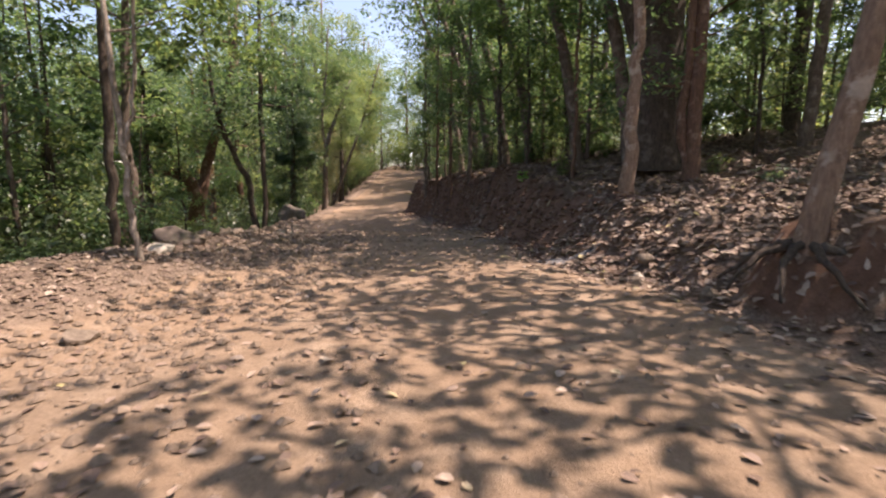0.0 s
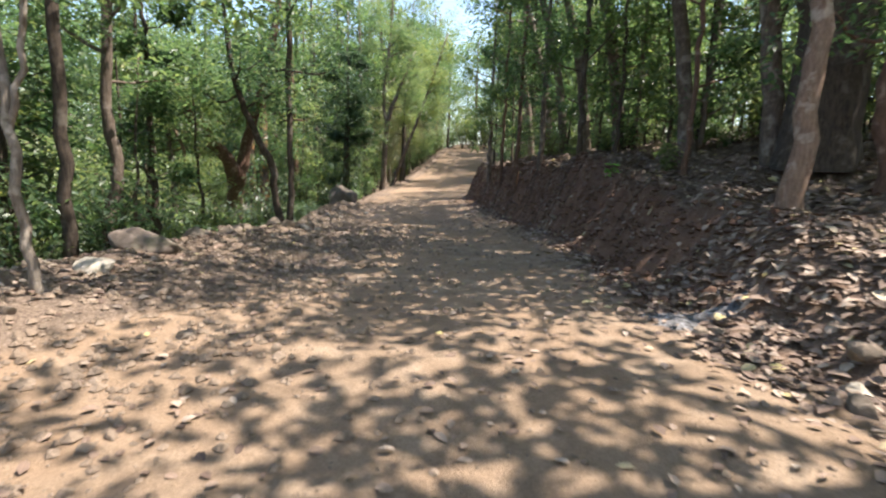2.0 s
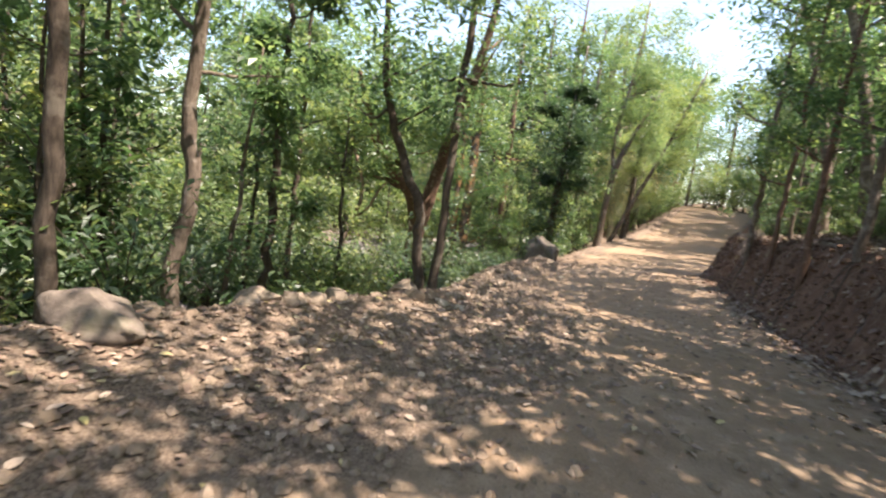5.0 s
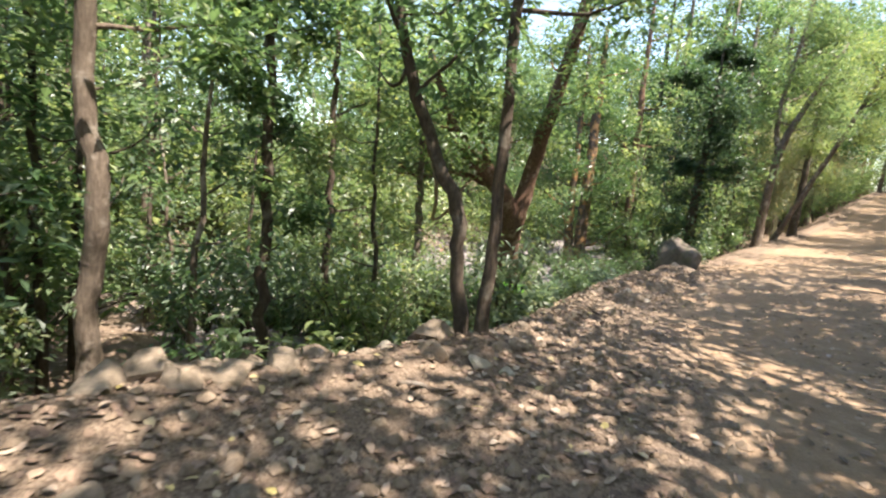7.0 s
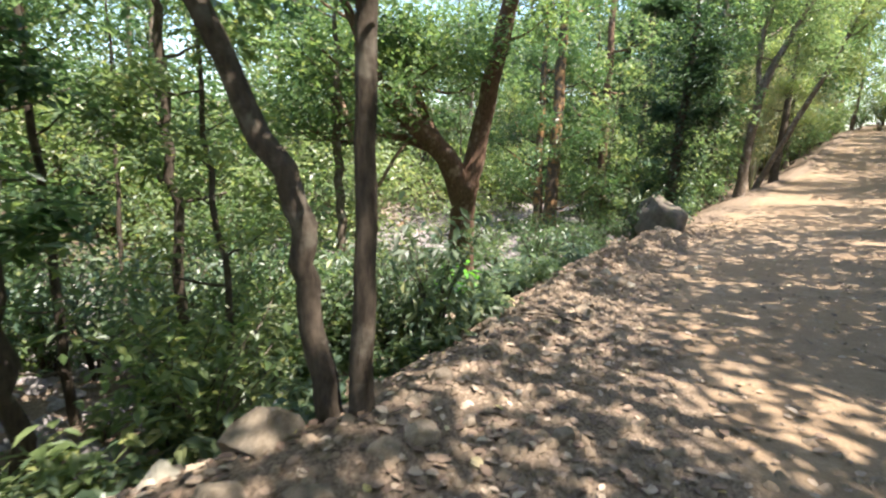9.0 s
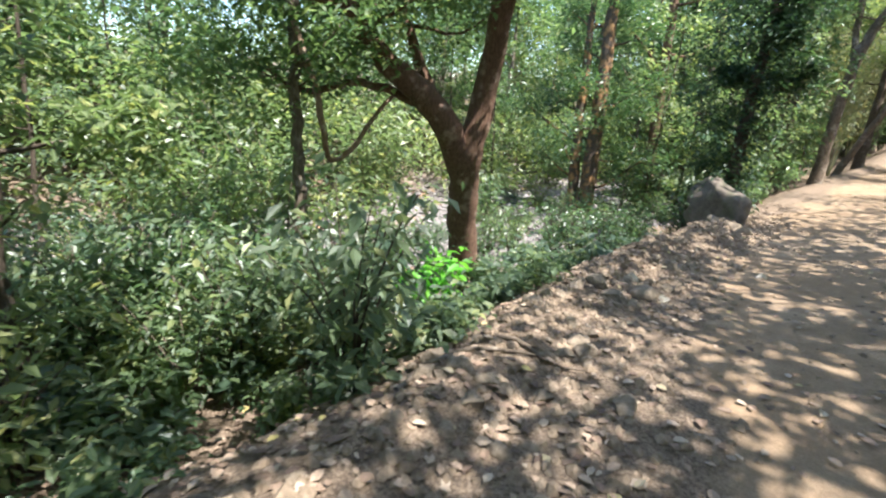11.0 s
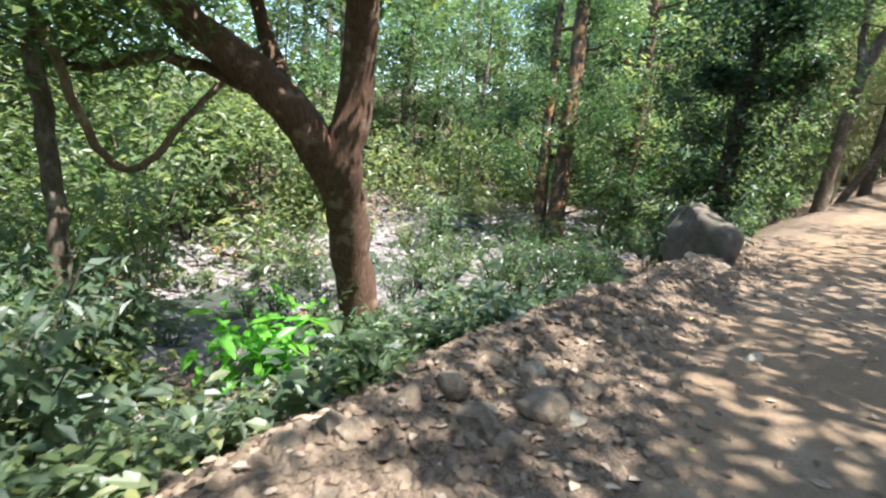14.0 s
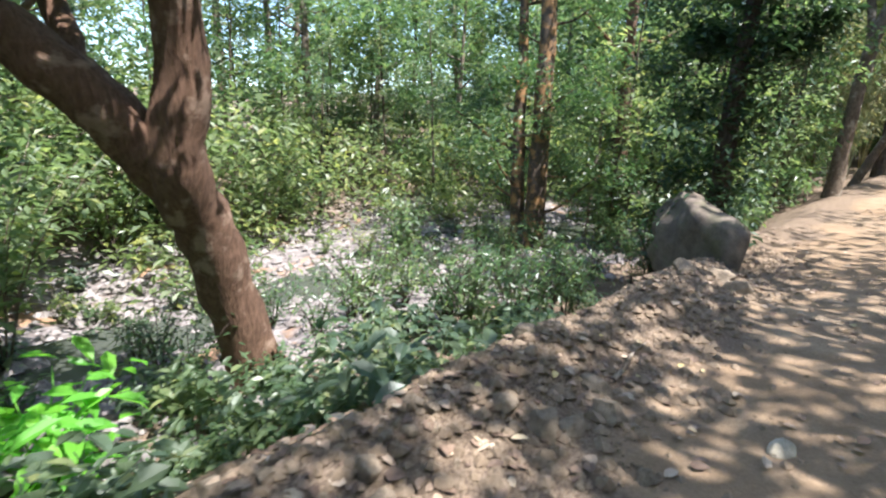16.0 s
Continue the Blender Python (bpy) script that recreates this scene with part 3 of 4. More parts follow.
    # two tall stems in the bed
    stand(tree("tall_twin_tree", "pair of tall straight stems with orange-blotched bark", [(up(12, (0.0, 0.0)), [0.31, 0.27, 0.23, 0.18, 0.06]), ([(-0.5, -0.25, 0), (-0.55, -0.25, 2), (-0.6, -0.3, 5), (-0.65, -0.3, 11)], [0.23, 0.2, 0.17, 0.05])], BARK_ORANGE, LEAF_DARK, 11, (0.16, 1), 2.2, 150, 0.16, seed=23, sides=11), -15.2, 32.9, 0.15)
    # the dark tree over the boulder
    cl = [(((0.2 + (0.5 + 0.03 * k) * ((k * 7) % 5) / 4) * math.cos(k * 2.4), (0.2 + (0.5 + 0.03 * k) * ((k * 7) % 5) / 4) * math.sin(k * 2.4), 0.6 + 0.24 * k), 0.62 + 0.015 * k + 0.15 * math.sin(k * 1.3)) for k in range(30)]
    stand(tree("dark_tree", "dense dark-leaved evergreen tree behind the boulder", [(up(8.5, (0.03, 0.0)), [0.2, 0.17, 0.13, 0.08, 0.03])], BARK_DARK, LEAF_DEEP, 7, (0.4, 1), 1.2, 240, 0.18, seed=24, clumps=cl), -9.3, 31.0)
    # far leaning trees at the road's edge
    stand(tree("leaning_tree", "tall brown tree leaning over the road's edge", [([(0, 0, 0), (0.06, 0.1, 2.5), (0.3, 0.2, 5.5), (0.95, 0.4, 7.6), (2.3, 0.6, 10.8)], [0.24, 0.2, 0.18, 0.13, 0.06]), ([(0.15, 0.2, 5.0), (-0.1, 0.2, 7.5), (0.3, 0.3, 11), (0.6, 0.3, 15)], [0.12, 0.11, 0.09, 0.04])], BARK_GREY, LEAF_LIGHT, 7, (0.6, 1), 2.6, 230, 0.17, seed=25, sides=11), -10.0, 42.5)
    stand(tree("leaning_tree", "dark slanting tree behind the road's edge", [([(0, 0, 0), (1.5, 0.1, 4), (3.0, 0.2, 8), (4.6, 0.4, 13)], [0.15, 0.13, 0.11, 0.05])], BARK_GREY, LEAF_LIGHT, 7, (0.55, 1), 2.6, 230, 0.17, seed=26), -10.4, 47.0)
    stand(tree("roadside_tree", "straight grey tree at the road's edge", [(up(9, (0.02, 0.0)), [0.24, 0.2, 0.17, 0.12, 0.04])], BARK_DARK, LEAF_LIGHT, 7, (0.35, 1), 2.2, 230, 0.17, seed=27), -10.3, 51.0)


own_trees()


# ---- the forest ----
def forest():
    r = np.random.default_rng(5)
    up = lambda h, a, b: [(0, 0, 0), (a * 0.3, b * 0.2, h * 0.3), (a * 0.5, b * 0.8, h * 0.6), (a, b, h)]
    talls, slims = [], []
    for k, (bark, leaf, lab) in enumerate(((BARK_GREY, LEAF_MID, "tall grey-barked forest tree with a high crown"), (BARK_DARK, LEAF_DARK, "dark-barked forest tree with deep green crown"), (BARK_RED, LEAF_LIGHT, "brown-barked forest tree with light green crown"), (BARK_GREY, LEAF_MID, "slightly crooked forest tree with an open crown"))):
        h = 11 + 1.3 * k
        talls.append(tree("forest_tree", lab, [(up(h, 0.8 - 0.4 * k, 0.3 * k - 0.4), [0.2, 0.16, 0.12, 0.04])], bark, leaf, 10, (0.33, 1), 2.5, 58, 0.25, 0.45, "forest trees", 40 + k, 8))
    for k, (bark, leaf, lab) in enumerate(((BARK_GREY, LEAF_MID, "thin grey sapling with sparse leaves"), (BARK_DARK, LEAF_LIGHT, "thin dark sapling with light green leaves"), (BARK_DARK, LEAF_BLUE, "thin sapling with dusty green leaves"))):
        h = 5.5 + k
        slims.append(tree("sapling", lab, [(up(h, 0.3 - 0.3 * k, 0.2), [0.055, 0.045, 0.035, 0.012])], bark, leaf, 12, (0.12, 1), 0.95, 30, 0.155, 0.4, "saplings", 60 + k, 6, twigs=1, small=True))

    def spread(n, x0, x1, y0, y1, gap, keep=lambda x, y: True):
        out, tries = [], 0
        while len(out) < n and tries < n * 40:
            tries += 1
            x, y = x0 + (x1 - x0) * r.random(), y0 + (y1 - y0) * r.random()
            if keep(x, y) and all((x - a) ** 2 + (y - b) ** 2 > gap * gap for a, b in out):
                out.append((x, y))
        return out

    right = lambda x, y: x > right_edge(y) + 2.4 and not (y < 15 and x < 12)
    left = lambda x, y: x < left_edge(y) - 1.2
    P = spread(9, -1, 14, 3, 45, 4.2, right) + spread(13, 12, 30, -4, 60, 4, right)
    P += spread(14, -2, 14, 45, 100, 3, right) + spread(5, 5, 10, -14, 3, 3.2)
    P += spread(2, -15, -9, -10, 4, 3, left) + spread(28, -38, -23, 0, 66, 2.6) + spread(6, -24, -16, -4, 18, 3)
    P += spread(14, -30, -11, 36, 75, 3.2, left) + spread(14, -26, -12.5, 72, 110, 4, left) + spread(8, -12, 8, 96, 125, 4)
    r.shuffle(P)
    copies(talls, P, r, 0.8, 1.25)
    far_end = spread(28, -22, -11.5, 50, 100, 2.2, left) + spread(20, -0.5, 12, 50, 100, 2.6, lambda x, y: x > right_edge(y) + 1.6) + spread(10, -20, 12, 98, 118, 3)
    for x, y in far_end:
        q = copy_thing(talls[r.integers(4)], Matrix.LocRotScale((x, y, hz(x, y) - 0.1), Euler((0, 0, r.random() * 6.28)), None))
        q.scale = [1.3 + 0.6 * r.random()] * 3
    # added trees, crowns mostly out of view, set to dapple the ground with shade
    wide = [tree("canopy_tree", "added tall tree with a wide shading crown", [(up(11 + k, 0.5 - k, 0.4), [0.17, 0.15, 0.11, 0.04])], BARK_GREY, LEAF_MID, 15, (0.55, 1), 4.2, 17, 0.3, 0.5, "canopy trees", 140 + k, 8, twigs=3) for k in range(2)]
    over = tree("canopy_tree", "added tall tree leaning out to shade the track", [([(0, 0, 0), (-0.5, 0.1, 3.2), (-1.6, 0.2, 7), (-3.4, 0.3, 11.5)], [0.17, 0.15, 0.11, 0.04])], BARK_GREY, LEAF_MID, 14, (0.72, 1), 3.6, 19, 0.28, 0.5, "canopy trees", 150, 8, twigs=3)
    for k, (x, y) in enumerate(((4.1, 15.3), (3.2, 18.2), (2.2, 23.8), (1.2, 29.5), (4.8, 12.9), (2.7, 21.2), (1.9, 26.6), (8.6, 6.6), (6.2, 1.0), (3.6, -1.6))):
        q = over if k == 0 else copy_thing(over, Matrix.Translation((x, y, hz(x, y) - 0.08)) @ pose(0, 0, 0, 0, 0, 12 * math.sin(k * 2.0)))
        if k == 0:
            stand(q, x, y)
    copies(wide, [(11.8, 4.4), (12.4, 12.6), (0.6, 34.5), (0.9, 38.5), (0.7, 47.0), (5.2, -3.5), (7.5, 24.5), (-7.2, -2.6)], r, 0.9, 1.05)
    Q = spread(40, -4, 12, 15, 46, 0.9, lambda x, y: x > right_edge(y) + 1.4) + spread(24, 10, 24, 6, 40, 1.5)
    Q += spread(26, -16, -6.8, 3, 15.8, 0.9, lambda x, y: x < left_edge(y) - 1.5) + spread(34, -30, -22, 6, 50, 1.5) + spread(12, -16, -10.5, 33, 52, 1.2, left)
    r.shuffle(Q)
    copies(slims, Q, r, 0.75, 1.3)
    leafy = []
    for k, (leaf, lab, size, slim) in enumerate(((LEAF_MID, "slim leafy sapling with hanging green leaves", 0.19, 0.36), (LEAF_LIGHT, "slim leafy sapling with light green leaves", 0.17, 0.45), (LEAF_DARK, "slim leafy sapling with glossy dark leaves", 0.2, 0.4))):
        h = 5.0 + 0.9 * k
        leafy.append(tree("leafy_sapling", lab, [(up(h, 0.35 - 0.3 * k, 0.3), [0.045, 0.038, 0.03, 0.01])], BARK_DARK, leaf, 14, (0.15, 1), 1.05, 26, size, slim, "leafy saplings", 160 + k, 6, twigs=1, small=True))
    clear = lambda x, y: all((x - a) ** 2 + (y - b) ** 2 > 1.0 for a, b in ((-6.4, 9.65), (-7.3, 11.4), (-7.85, 13.4), (-5.65, 15.3)))
    Q = spread(24, -13, -6.4, 3.5, 15.8, 1.0, lambda x, y: 2.2 < left_edge(y) - x < 7.5 and clear(x, y) and y < 11.8)
    Q += spread(10, -14.5, -10.4, 34, 46, 1.0, left)
    Q += spread(15, -1.5, 9, 13.5, 34, 0.9, lambda x, y: 1.9 < x - right_edge(y) < 7) + spread(9, 6.5, 16, 9, 18, 1.4)
    r.shuffle(Q)
    copies(leafy, Q, r, 0.7, 1.3)


forest()


def shrub(name, label, height_, radius, n_stems, n_leaves, leaf, slim, foliage, bark, seed, droop=0.35, group="", category="shrub", detail=1, single=False):
    r = np.random.default_rng(seed)
    top = thing(name, label, category, group)
    stems, pts = [], []
    for k in range(n_stems):
        a = k * 2.4 + r.random()
        q = radius * (0.35 + 0.65 * r.random())
        h = height_ * (0.6 + 0.45 * r.random())
        line = [(0.03 * math.cos(a), 0.03 * math.sin(a), -0.05), (q * 0.35 * math.cos(a), q * 0.35 * math.sin(a), h * 0.55), (q * math.cos(a), q * math.sin(a), h)]
        line, rad = bend(line, [0.013, 0.009, 0.004], 3, 0.03, seed + k)
        stems.append(tube(line, rad, 3, 0.1, k))
        L = np.array(line)
        m = n_leaves // n_stems
        i = (2 + r.random(m) * (len(L) - 2.01)).astype(int)
        pts.append(L[i] + r.normal(size=(m, 3)) * (0.11 * radius + 0.03))
    tagged(mesh_object("stem", *join(stems), bark, top), kind="stuff")
    pts = np.vstack(pts)
    if single:
        V, F = leaves(pts, leaf, slim, droop, 1, seed)
        for k in range(len(pts)):
            mesh_object("leaf", V[7 * k:7 * k + 7].tolist(), F[:6].tolist(), foliage, top, smoothed=False)
        return top
    mesh_object("leafage", *[w.tolist() for w in leaves(pts, leaf, slim, droop, detail, seed)], foliage, top, smoothed=False)["kind"] = "stuff"
    return top


def undergrowth():
    r = np.random.default_rng(21)
    G = "undergrowth shrubs"
    bushes = [shrub("shrub", "leafy green undergrowth shrub", 1.5, 0.8, 9, 420, 0.16, 0.4, LEAF_MID, BARK_DARK, 70, group=G, detail=0),
              shrub("shrub", "shrub with broad drooping dusty leaves", 1.7, 0.85, 10, 420, 0.15, 0.42, LEAF_BLUE, BARK_DARK, 71, 0.5, group=G, detail=0),
              shrub("shrub", "light green shrub with fine leaves", 1.3, 0.85, 10, 460, 0.12, 0.45, LEAF_LIGHT, BARK_GREY, 72, group=G, detail=0)]
    dark = [shrub("shrub", "dark twiggy shrub by the stream", 1.4, 0.8, 12, 330, 0.13, 0.35, LEAF_DARK, BARK_DARK, 73, group=G, detail=0)]
    copies(dark, [(-12.4 + 2.2 * r.random(), 25.8 + 3.6 * r.random()) for _ in range(10)] + [(-17 + 6 * r.random(), 22 + 12 * r.random()) for _ in range(22)] + [(-10.8 + 1.2 * r.random(), 30 + 6 * r.random()) for _ in range(8)], r, 0.6, 1.15, 0.03)
    herbs = [shrub("herb", "low broad-leaved green herb", 0.5, 0.45, 7, 90, 0.17, 0.5, LEAF_BLUE, LEAF_BLUE, 80, 0.2, "low herbs", "herb"),
             shrub("herb", "low herb with small green leaves", 0.42, 0.42, 8, 130, 0.10, 0.45, LEAF_MID, LEAF_MID, 81, 0.2, "low herbs", "herb"),
             shrub("herb", "pale green low herb with oval leaves", 0.55, 0.4, 7, 90, 0.14, 0.45, LEAF_LIGHT, LEAF_LIGHT, 82, 0.2, "low herbs", "herb")]
    far = [shrub("bush", "dense far green bush", 2.8, 1.7, 10, 620, 0.2, 0.45, LEAF_MID, BARK_DARK, 90, 0.3, "far bushes", detail=0),
           shrub("bush", "sunlit light green far bush", 3.4, 1.6, 10, 700, 0.2, 0.42, LEAF_LIGHT, BARK_GREY, 91, 0.3, "far bushes", detail=0)]
    bamboo = [shrub("bamboo", "tall straw-green bamboo clump arching by the road", 8.5, 2.2, 16, 2600, 0.26, 0.16, LEAF_STRAW, LEAF_STRAW, 95, 0.7, "bamboo clumps", "bamboo", 0)]

    def spread(n, x0, x1, y0, y1, keep=lambda x, y: True):
        out = []
        while len(out) < n:
            x, y = x0 + (x1 - x0) * r.random(), y0 + (y1 - y0) * r.random()
            if keep(x, y):
                out.append((x, y))
        return out

    P = spread(80, -16, -6.2, 2, 18.6, lambda x, y: x < left_edge(y) - 1.0) + spread(26, -16, -10.5, 33, 50, lambda x, y: x < left_edge(y) - 0.8)
    P += spread(80, -3, 10, 15.5, 46, lambda x, y: x > right_edge(y) + 1.7) + spread(42, -13.5, -8.2, 15.5, 20.3, lambda x, y: x < left_edge(y) - 1.6 and (x + 9.6) ** 2 + (y - 20.5) ** 2 > 2.0) + spread(8, -21, -14, 13, 20) + spread(9, -20, -11, 28, 36, lambda x, y: x < left_edge(y) - 3)
    r.shuffle(P)
    copies(bushes, P, r, 0.6, 1.25, 0.03)
    P = spread(150, -11.5, -6.3, 15.5, 27, lambda x, y: (x + 10.0) ** 2 + (y - 20.7) ** 2 > 1.0 and 0.5 < left_edge(y) - x < 4.2) + spread(40, -8.5, -5.8, 4, 16, lambda x, y: left_edge(y) - x > 0.6)
    P += spread(30, -2, 9, 9, 30, lambda x, y: x > right_edge(y) + 1.5) + spread(34, -20, -11.5, 19, 34)
    r.shuffle(P)
    copies(herbs, P, r, 0.6, 1.25, 0.02)
    P = spread(95, -33, -21.5, 4, 64) + spread(24, -24, -13, 38, 75, lambda x, y: x < left_edge(y) - 2) + spread(44, 4, 26, 20, 60, lambda x, y: x > right_edge(y) + 7) + spread(12, 15, 26, 4, 20)
    P += spread(26, -2, 10, 44, 100, lambda x, y: x > right_edge(y) + 1.5) + spread(34, -25, -15, -2, 21) + spread(40, -16, 10, 97, 114) + spread(16, -14.5, -11.8, 52, 96) + spread(16, -1.2, 2, 50, 96)
    r.shuffle(P)
    copies(far, P, r, 0.9, 1.7, 0.05)
    P2 = [(-11.6, 35.6), (-11.2, 38.4), (-11.8, 40.5), (-12.4, 36.8), (-12.6, 44.5)]
    for x, y in P2:
        q = copy_thing(far[1], Matrix.LocRotScale((x, y, hz(x, y) - 0.05), Euler((0, 0, x * 7)), None))
        q.scale = (0.9, 0.9, 1.1)
    copies(bamboo, [(-11.9, 50), (-12.2, 54), (-12.4, 58.5), (-12.4, 63), (-12.6, 68), (-12.9, 74), (-13.2, 81), (-13.4, 88), (-0.4, 66), (-0.2, 74), (0.2, 82)], r, 0.95, 1.35)
    for k, (x, y) in enumerate(((-11.5, 100), (-9.2, 98), (-7.0, 100), (-5.0, 98.5), (-2.8, 100), (-0.8, 98), (1.4, 97), (-8.2, 104), (-4.0, 104), (0.2, 103))):
        q = copy_thing(far[k % 2], Matrix.LocRotScale((x, y, hz(x, y) - 0.1), Euler((0, 0, 1.7 * k)), None))
        q.scale = (2.0 + 0.3 * (k % 3),) * 3
    stand(shrub("fern", "light green arching fern at the foot of the verge", 0.55, 0.6, 13, 200, 0.17, 0.24, LEAF_LIGHT, LEAF_LIGHT, 97, 0.3, category="fern"), -7.3, 13.0, 0.03)
    # the bright plant by the stream tree; sunlight on it is put into its leaf colour
    stand(shrub("bright_plant", "sunlit bright green plant with large drooping leaflets", 0.95, 0.85, 10, 190, 0.26, 0.42, LEAF_SUN_BRIGHT, LEAF_SUN_BRIGHT, 99, 0.35, category="plant", single=True), -10.05, 20.8, 0.03)
    stand(shrub("sprout", "small light green sprout on the bank", 0.35, 0.22, 4, 26, 0.13, 0.45, LEAF_SUN_BRIGHT, LEAF_SUN_BRIGHT, 98, 0.2, category="plant", single=True), 2.3, 14.4, 0.02)


undergrowth()


# ---- stones, water, litter ----
def stone(name, label, seed, squash, material, subdivisions=3, group="", category="stone", facets=9):
    bm = bmesh.new()
    bmesh.ops.create_icosphere(bm, subdivisions=subdivisions, radius=0.5)
    o = Vector((seed * 3.7, seed * 1.3, 0))
    r = random.Random(seed)
    cuts = [(Vector((r.uniform(-1, 1), r.uniform(-1, 1), r.uniform(-0.6, 1))).normalized(), r.uniform(0.2, 0.38)) for _ in range(facets)]
    for v in bm.verts:
        p = v.co.copy()
        for nrm, d in cuts:
            k = p.dot(nrm) - d
            if k > 0:
                p -= nrm * k * 0.96
        p *= 1 + 0.2 * noise.noise(p * 2.6 + o) + 0.09 * noise.noise(p * 7 + o)
        v.co = Vector((p.x * squash[0], p.y * squash[1], p.z * squash[2]))
    me = bpy.data.meshes.new(name)
    bm.to_mesh(me)
    bm.free()
    me.materials.append(material)
    me.polygons.foreach_set("use_smooth", np.full(len(me.polygons), subdivisions > 3))
    return tagged(new(name, me), label, category, group)


def stones():
    r = np.random.default_rng(33)
    b = stone("boulder", "large grey-brown boulder at the road's edge", 2, (2.1, 2.9, 1.9), STONE_GREY, 4, category="boulder")
    b.location, b.rotation_euler = (-8.85, 29.8, hz(-8.85, 29.8) + 0.25), (0.1, 0.25, 0.25)
    m = stone("mossy_rock", "long low mossy rock lying on the verge", 5, (1.0, 0.55, 0.46), STONE_GREY, 4, facets=4)
    m.location, m.rotation_euler = (-5.05, 9.6, hz(-5.05, 9.6) + 0.08), (0.05, 0.05, 0.5)
    G = "roadside stones"
    browns = [stone("rock", "rough brown stone in the road verge", 10 + k, (1, 0.8 + 0.1 * k, 0.6 + 0.06 * k), STONE, 3, G) for k in range(4)]
    pales = [stone("rock", "pale cream stone at the road's edge", 20 + k, (1, 0.85, 0.7 + 0.1 * k), STONE_PALE, 3, G) for k in range(3)]
    greys = [stone("stream_stone", "grey stone half sunk in the stream bed", 30 + k, (1, 0.9, 0.6), STONE_BED, 2, "stream stones") for k in range(3)]

    def lay(protos, spots):
        for k, (x, y, s) in enumerate(spots):
            p = protos[k % len(protos)]
            q = p if k < len(protos) else copy_thing(p, Matrix())
            lean = 0.25 if s > 0.45 else 0.6
            q.rotation_euler = (lean * (r.random() - 0.5), lean * (r.random() - 0.5), r.random() * 6.28)
            q.location, q.scale = (x, y, hz(x, y) + 0.07 * s), (s, s, s)

    B = [(-7.9, 28.0, 0.5), (-7.6, 27.6, 0.45), (-8.1, 27.4, 0.4), (-5.48, 14.42, 0.62), (-5.0, 13.95, 0.5), (-6.95, 20.95, 0.36), (-6.55, 21.55, 0.5), (-7.02, 23.2, 0.3), (-6.92, 23.35, 0.3), (-7.1, 23.9, 0.32), (-5.75, 8.5, 0.55), (-5.45, 8.2, 0.35), (-6.1, 8.3, 0.4), (-5.7, 10.3, 0.6), (-6.1, 9.6, 0.6), (-5.65, 11.6, 0.75), (-5.35, 11.25, 0.6), (-5.9, 12.1, 0.7), (-5.15, 12.05, 0.45), (-5.5, 12.9, 0.45), (-5.6, 12.0, 0.6), (-5.25, 12.5, 0.5), (-5.8, 12.5, 0.55), (-5.1, 11.7, 0.4),
         (-5.9, 14.0, 0.35), (-4.9, 15.3, 0.35), (-6.6, 21.6, 0.45), (-6.6, 20.9, 0.4), (-6.95, 20.6, 0.3), (2.6, 6.6, 0.3), (3.0, 7.2, 0.35), (3.05, 5.6, 0.3), (-3.3, 4.4, 0.4), (2.45, 9.0, 0.35), (-2.7, 7.0, 0.22)]
    for _ in range(110):
        y = 3 + 20 * r.random()
        B.append((float(left_edge(y)) + 0.3 + 0.65 * r.normal(), y, 0.07 + 0.24 * r.random() ** 2.5))
    for _ in range(135):
        y = 15.5 + 9 * r.random()
        B.append((float(left_edge(y)) + 0.4 + 0.45 * r.normal(), y, 0.08 + 0.22 * r.random() ** 2))
    for _ in range(30):
        y = 3 + 20 * r.random()
        B.append((float(right_edge(y)) - 0.1 + 0.5 * r.normal(), y, 0.08 + 0.2 * r.random() ** 2))
    lay(browns, [q for q in B if (q[0] + 8.85) ** 2 + (q[1] - 29.8) ** 2 > 4])
    lay(pales, [(-4.7, 8.3, 0.5), (-4.66, 14.33, 0.27), (-4.45, 14.5, 0.19), (-5.66, 13.9, 0.3), (-6.68, 21.05, 0.24), (-6.95, 21.9, 0.22), (-6.3, 21.6, 0.2), (-6.05, 24.2, 0.2), (2.75, 6.9, 0.24)])
    S = []
    for _ in range(100):
        y = 15 + 23 * r.random()
        S.append((float(left_edge(y)) - 3.2 - 11 * r.random(), y, 0.2 + 0.75 * r.random() ** 2))
    lay(greys, [q for q in S if (q[0] + 8.85) ** 2 + (q[1] - 29.8) ** 2 > 9])


stones()


def stream():
    V, F = [], []
    ys = np.arange(14, 46, 0.5)
    for y in ys:
        c = float(left_edge(y)) - 7.2 + 0.9 * math.sin(y * 0.35)
        for u in (-2.6, -1.3, 0, 1.3, 2.6):
            V.append((c + u, y, 0.0))
    zs = [min(hz(V[5 * i + 2][0], y), hz(V[5 * i + 1][0], y)) + 0.1 for i, y in enumerate(ys)]
    zs = np.convolve(np.pad(zs, 4, "edge"), np.ones(9) / 9, "valid")
    V = [(x, y, float(zs[i // 5])) for i, (x, y, _) in enumerate(V)]
    for i in range(len(ys) - 1):
        for k in range(4):
            a = 5 * i + k
            F.append((a, a + 1, a + 6, a + 5))
    tagged(mesh_object("water", V, F, WATER), "shallow still stream water among stones", "water", kind="structure")


stream()


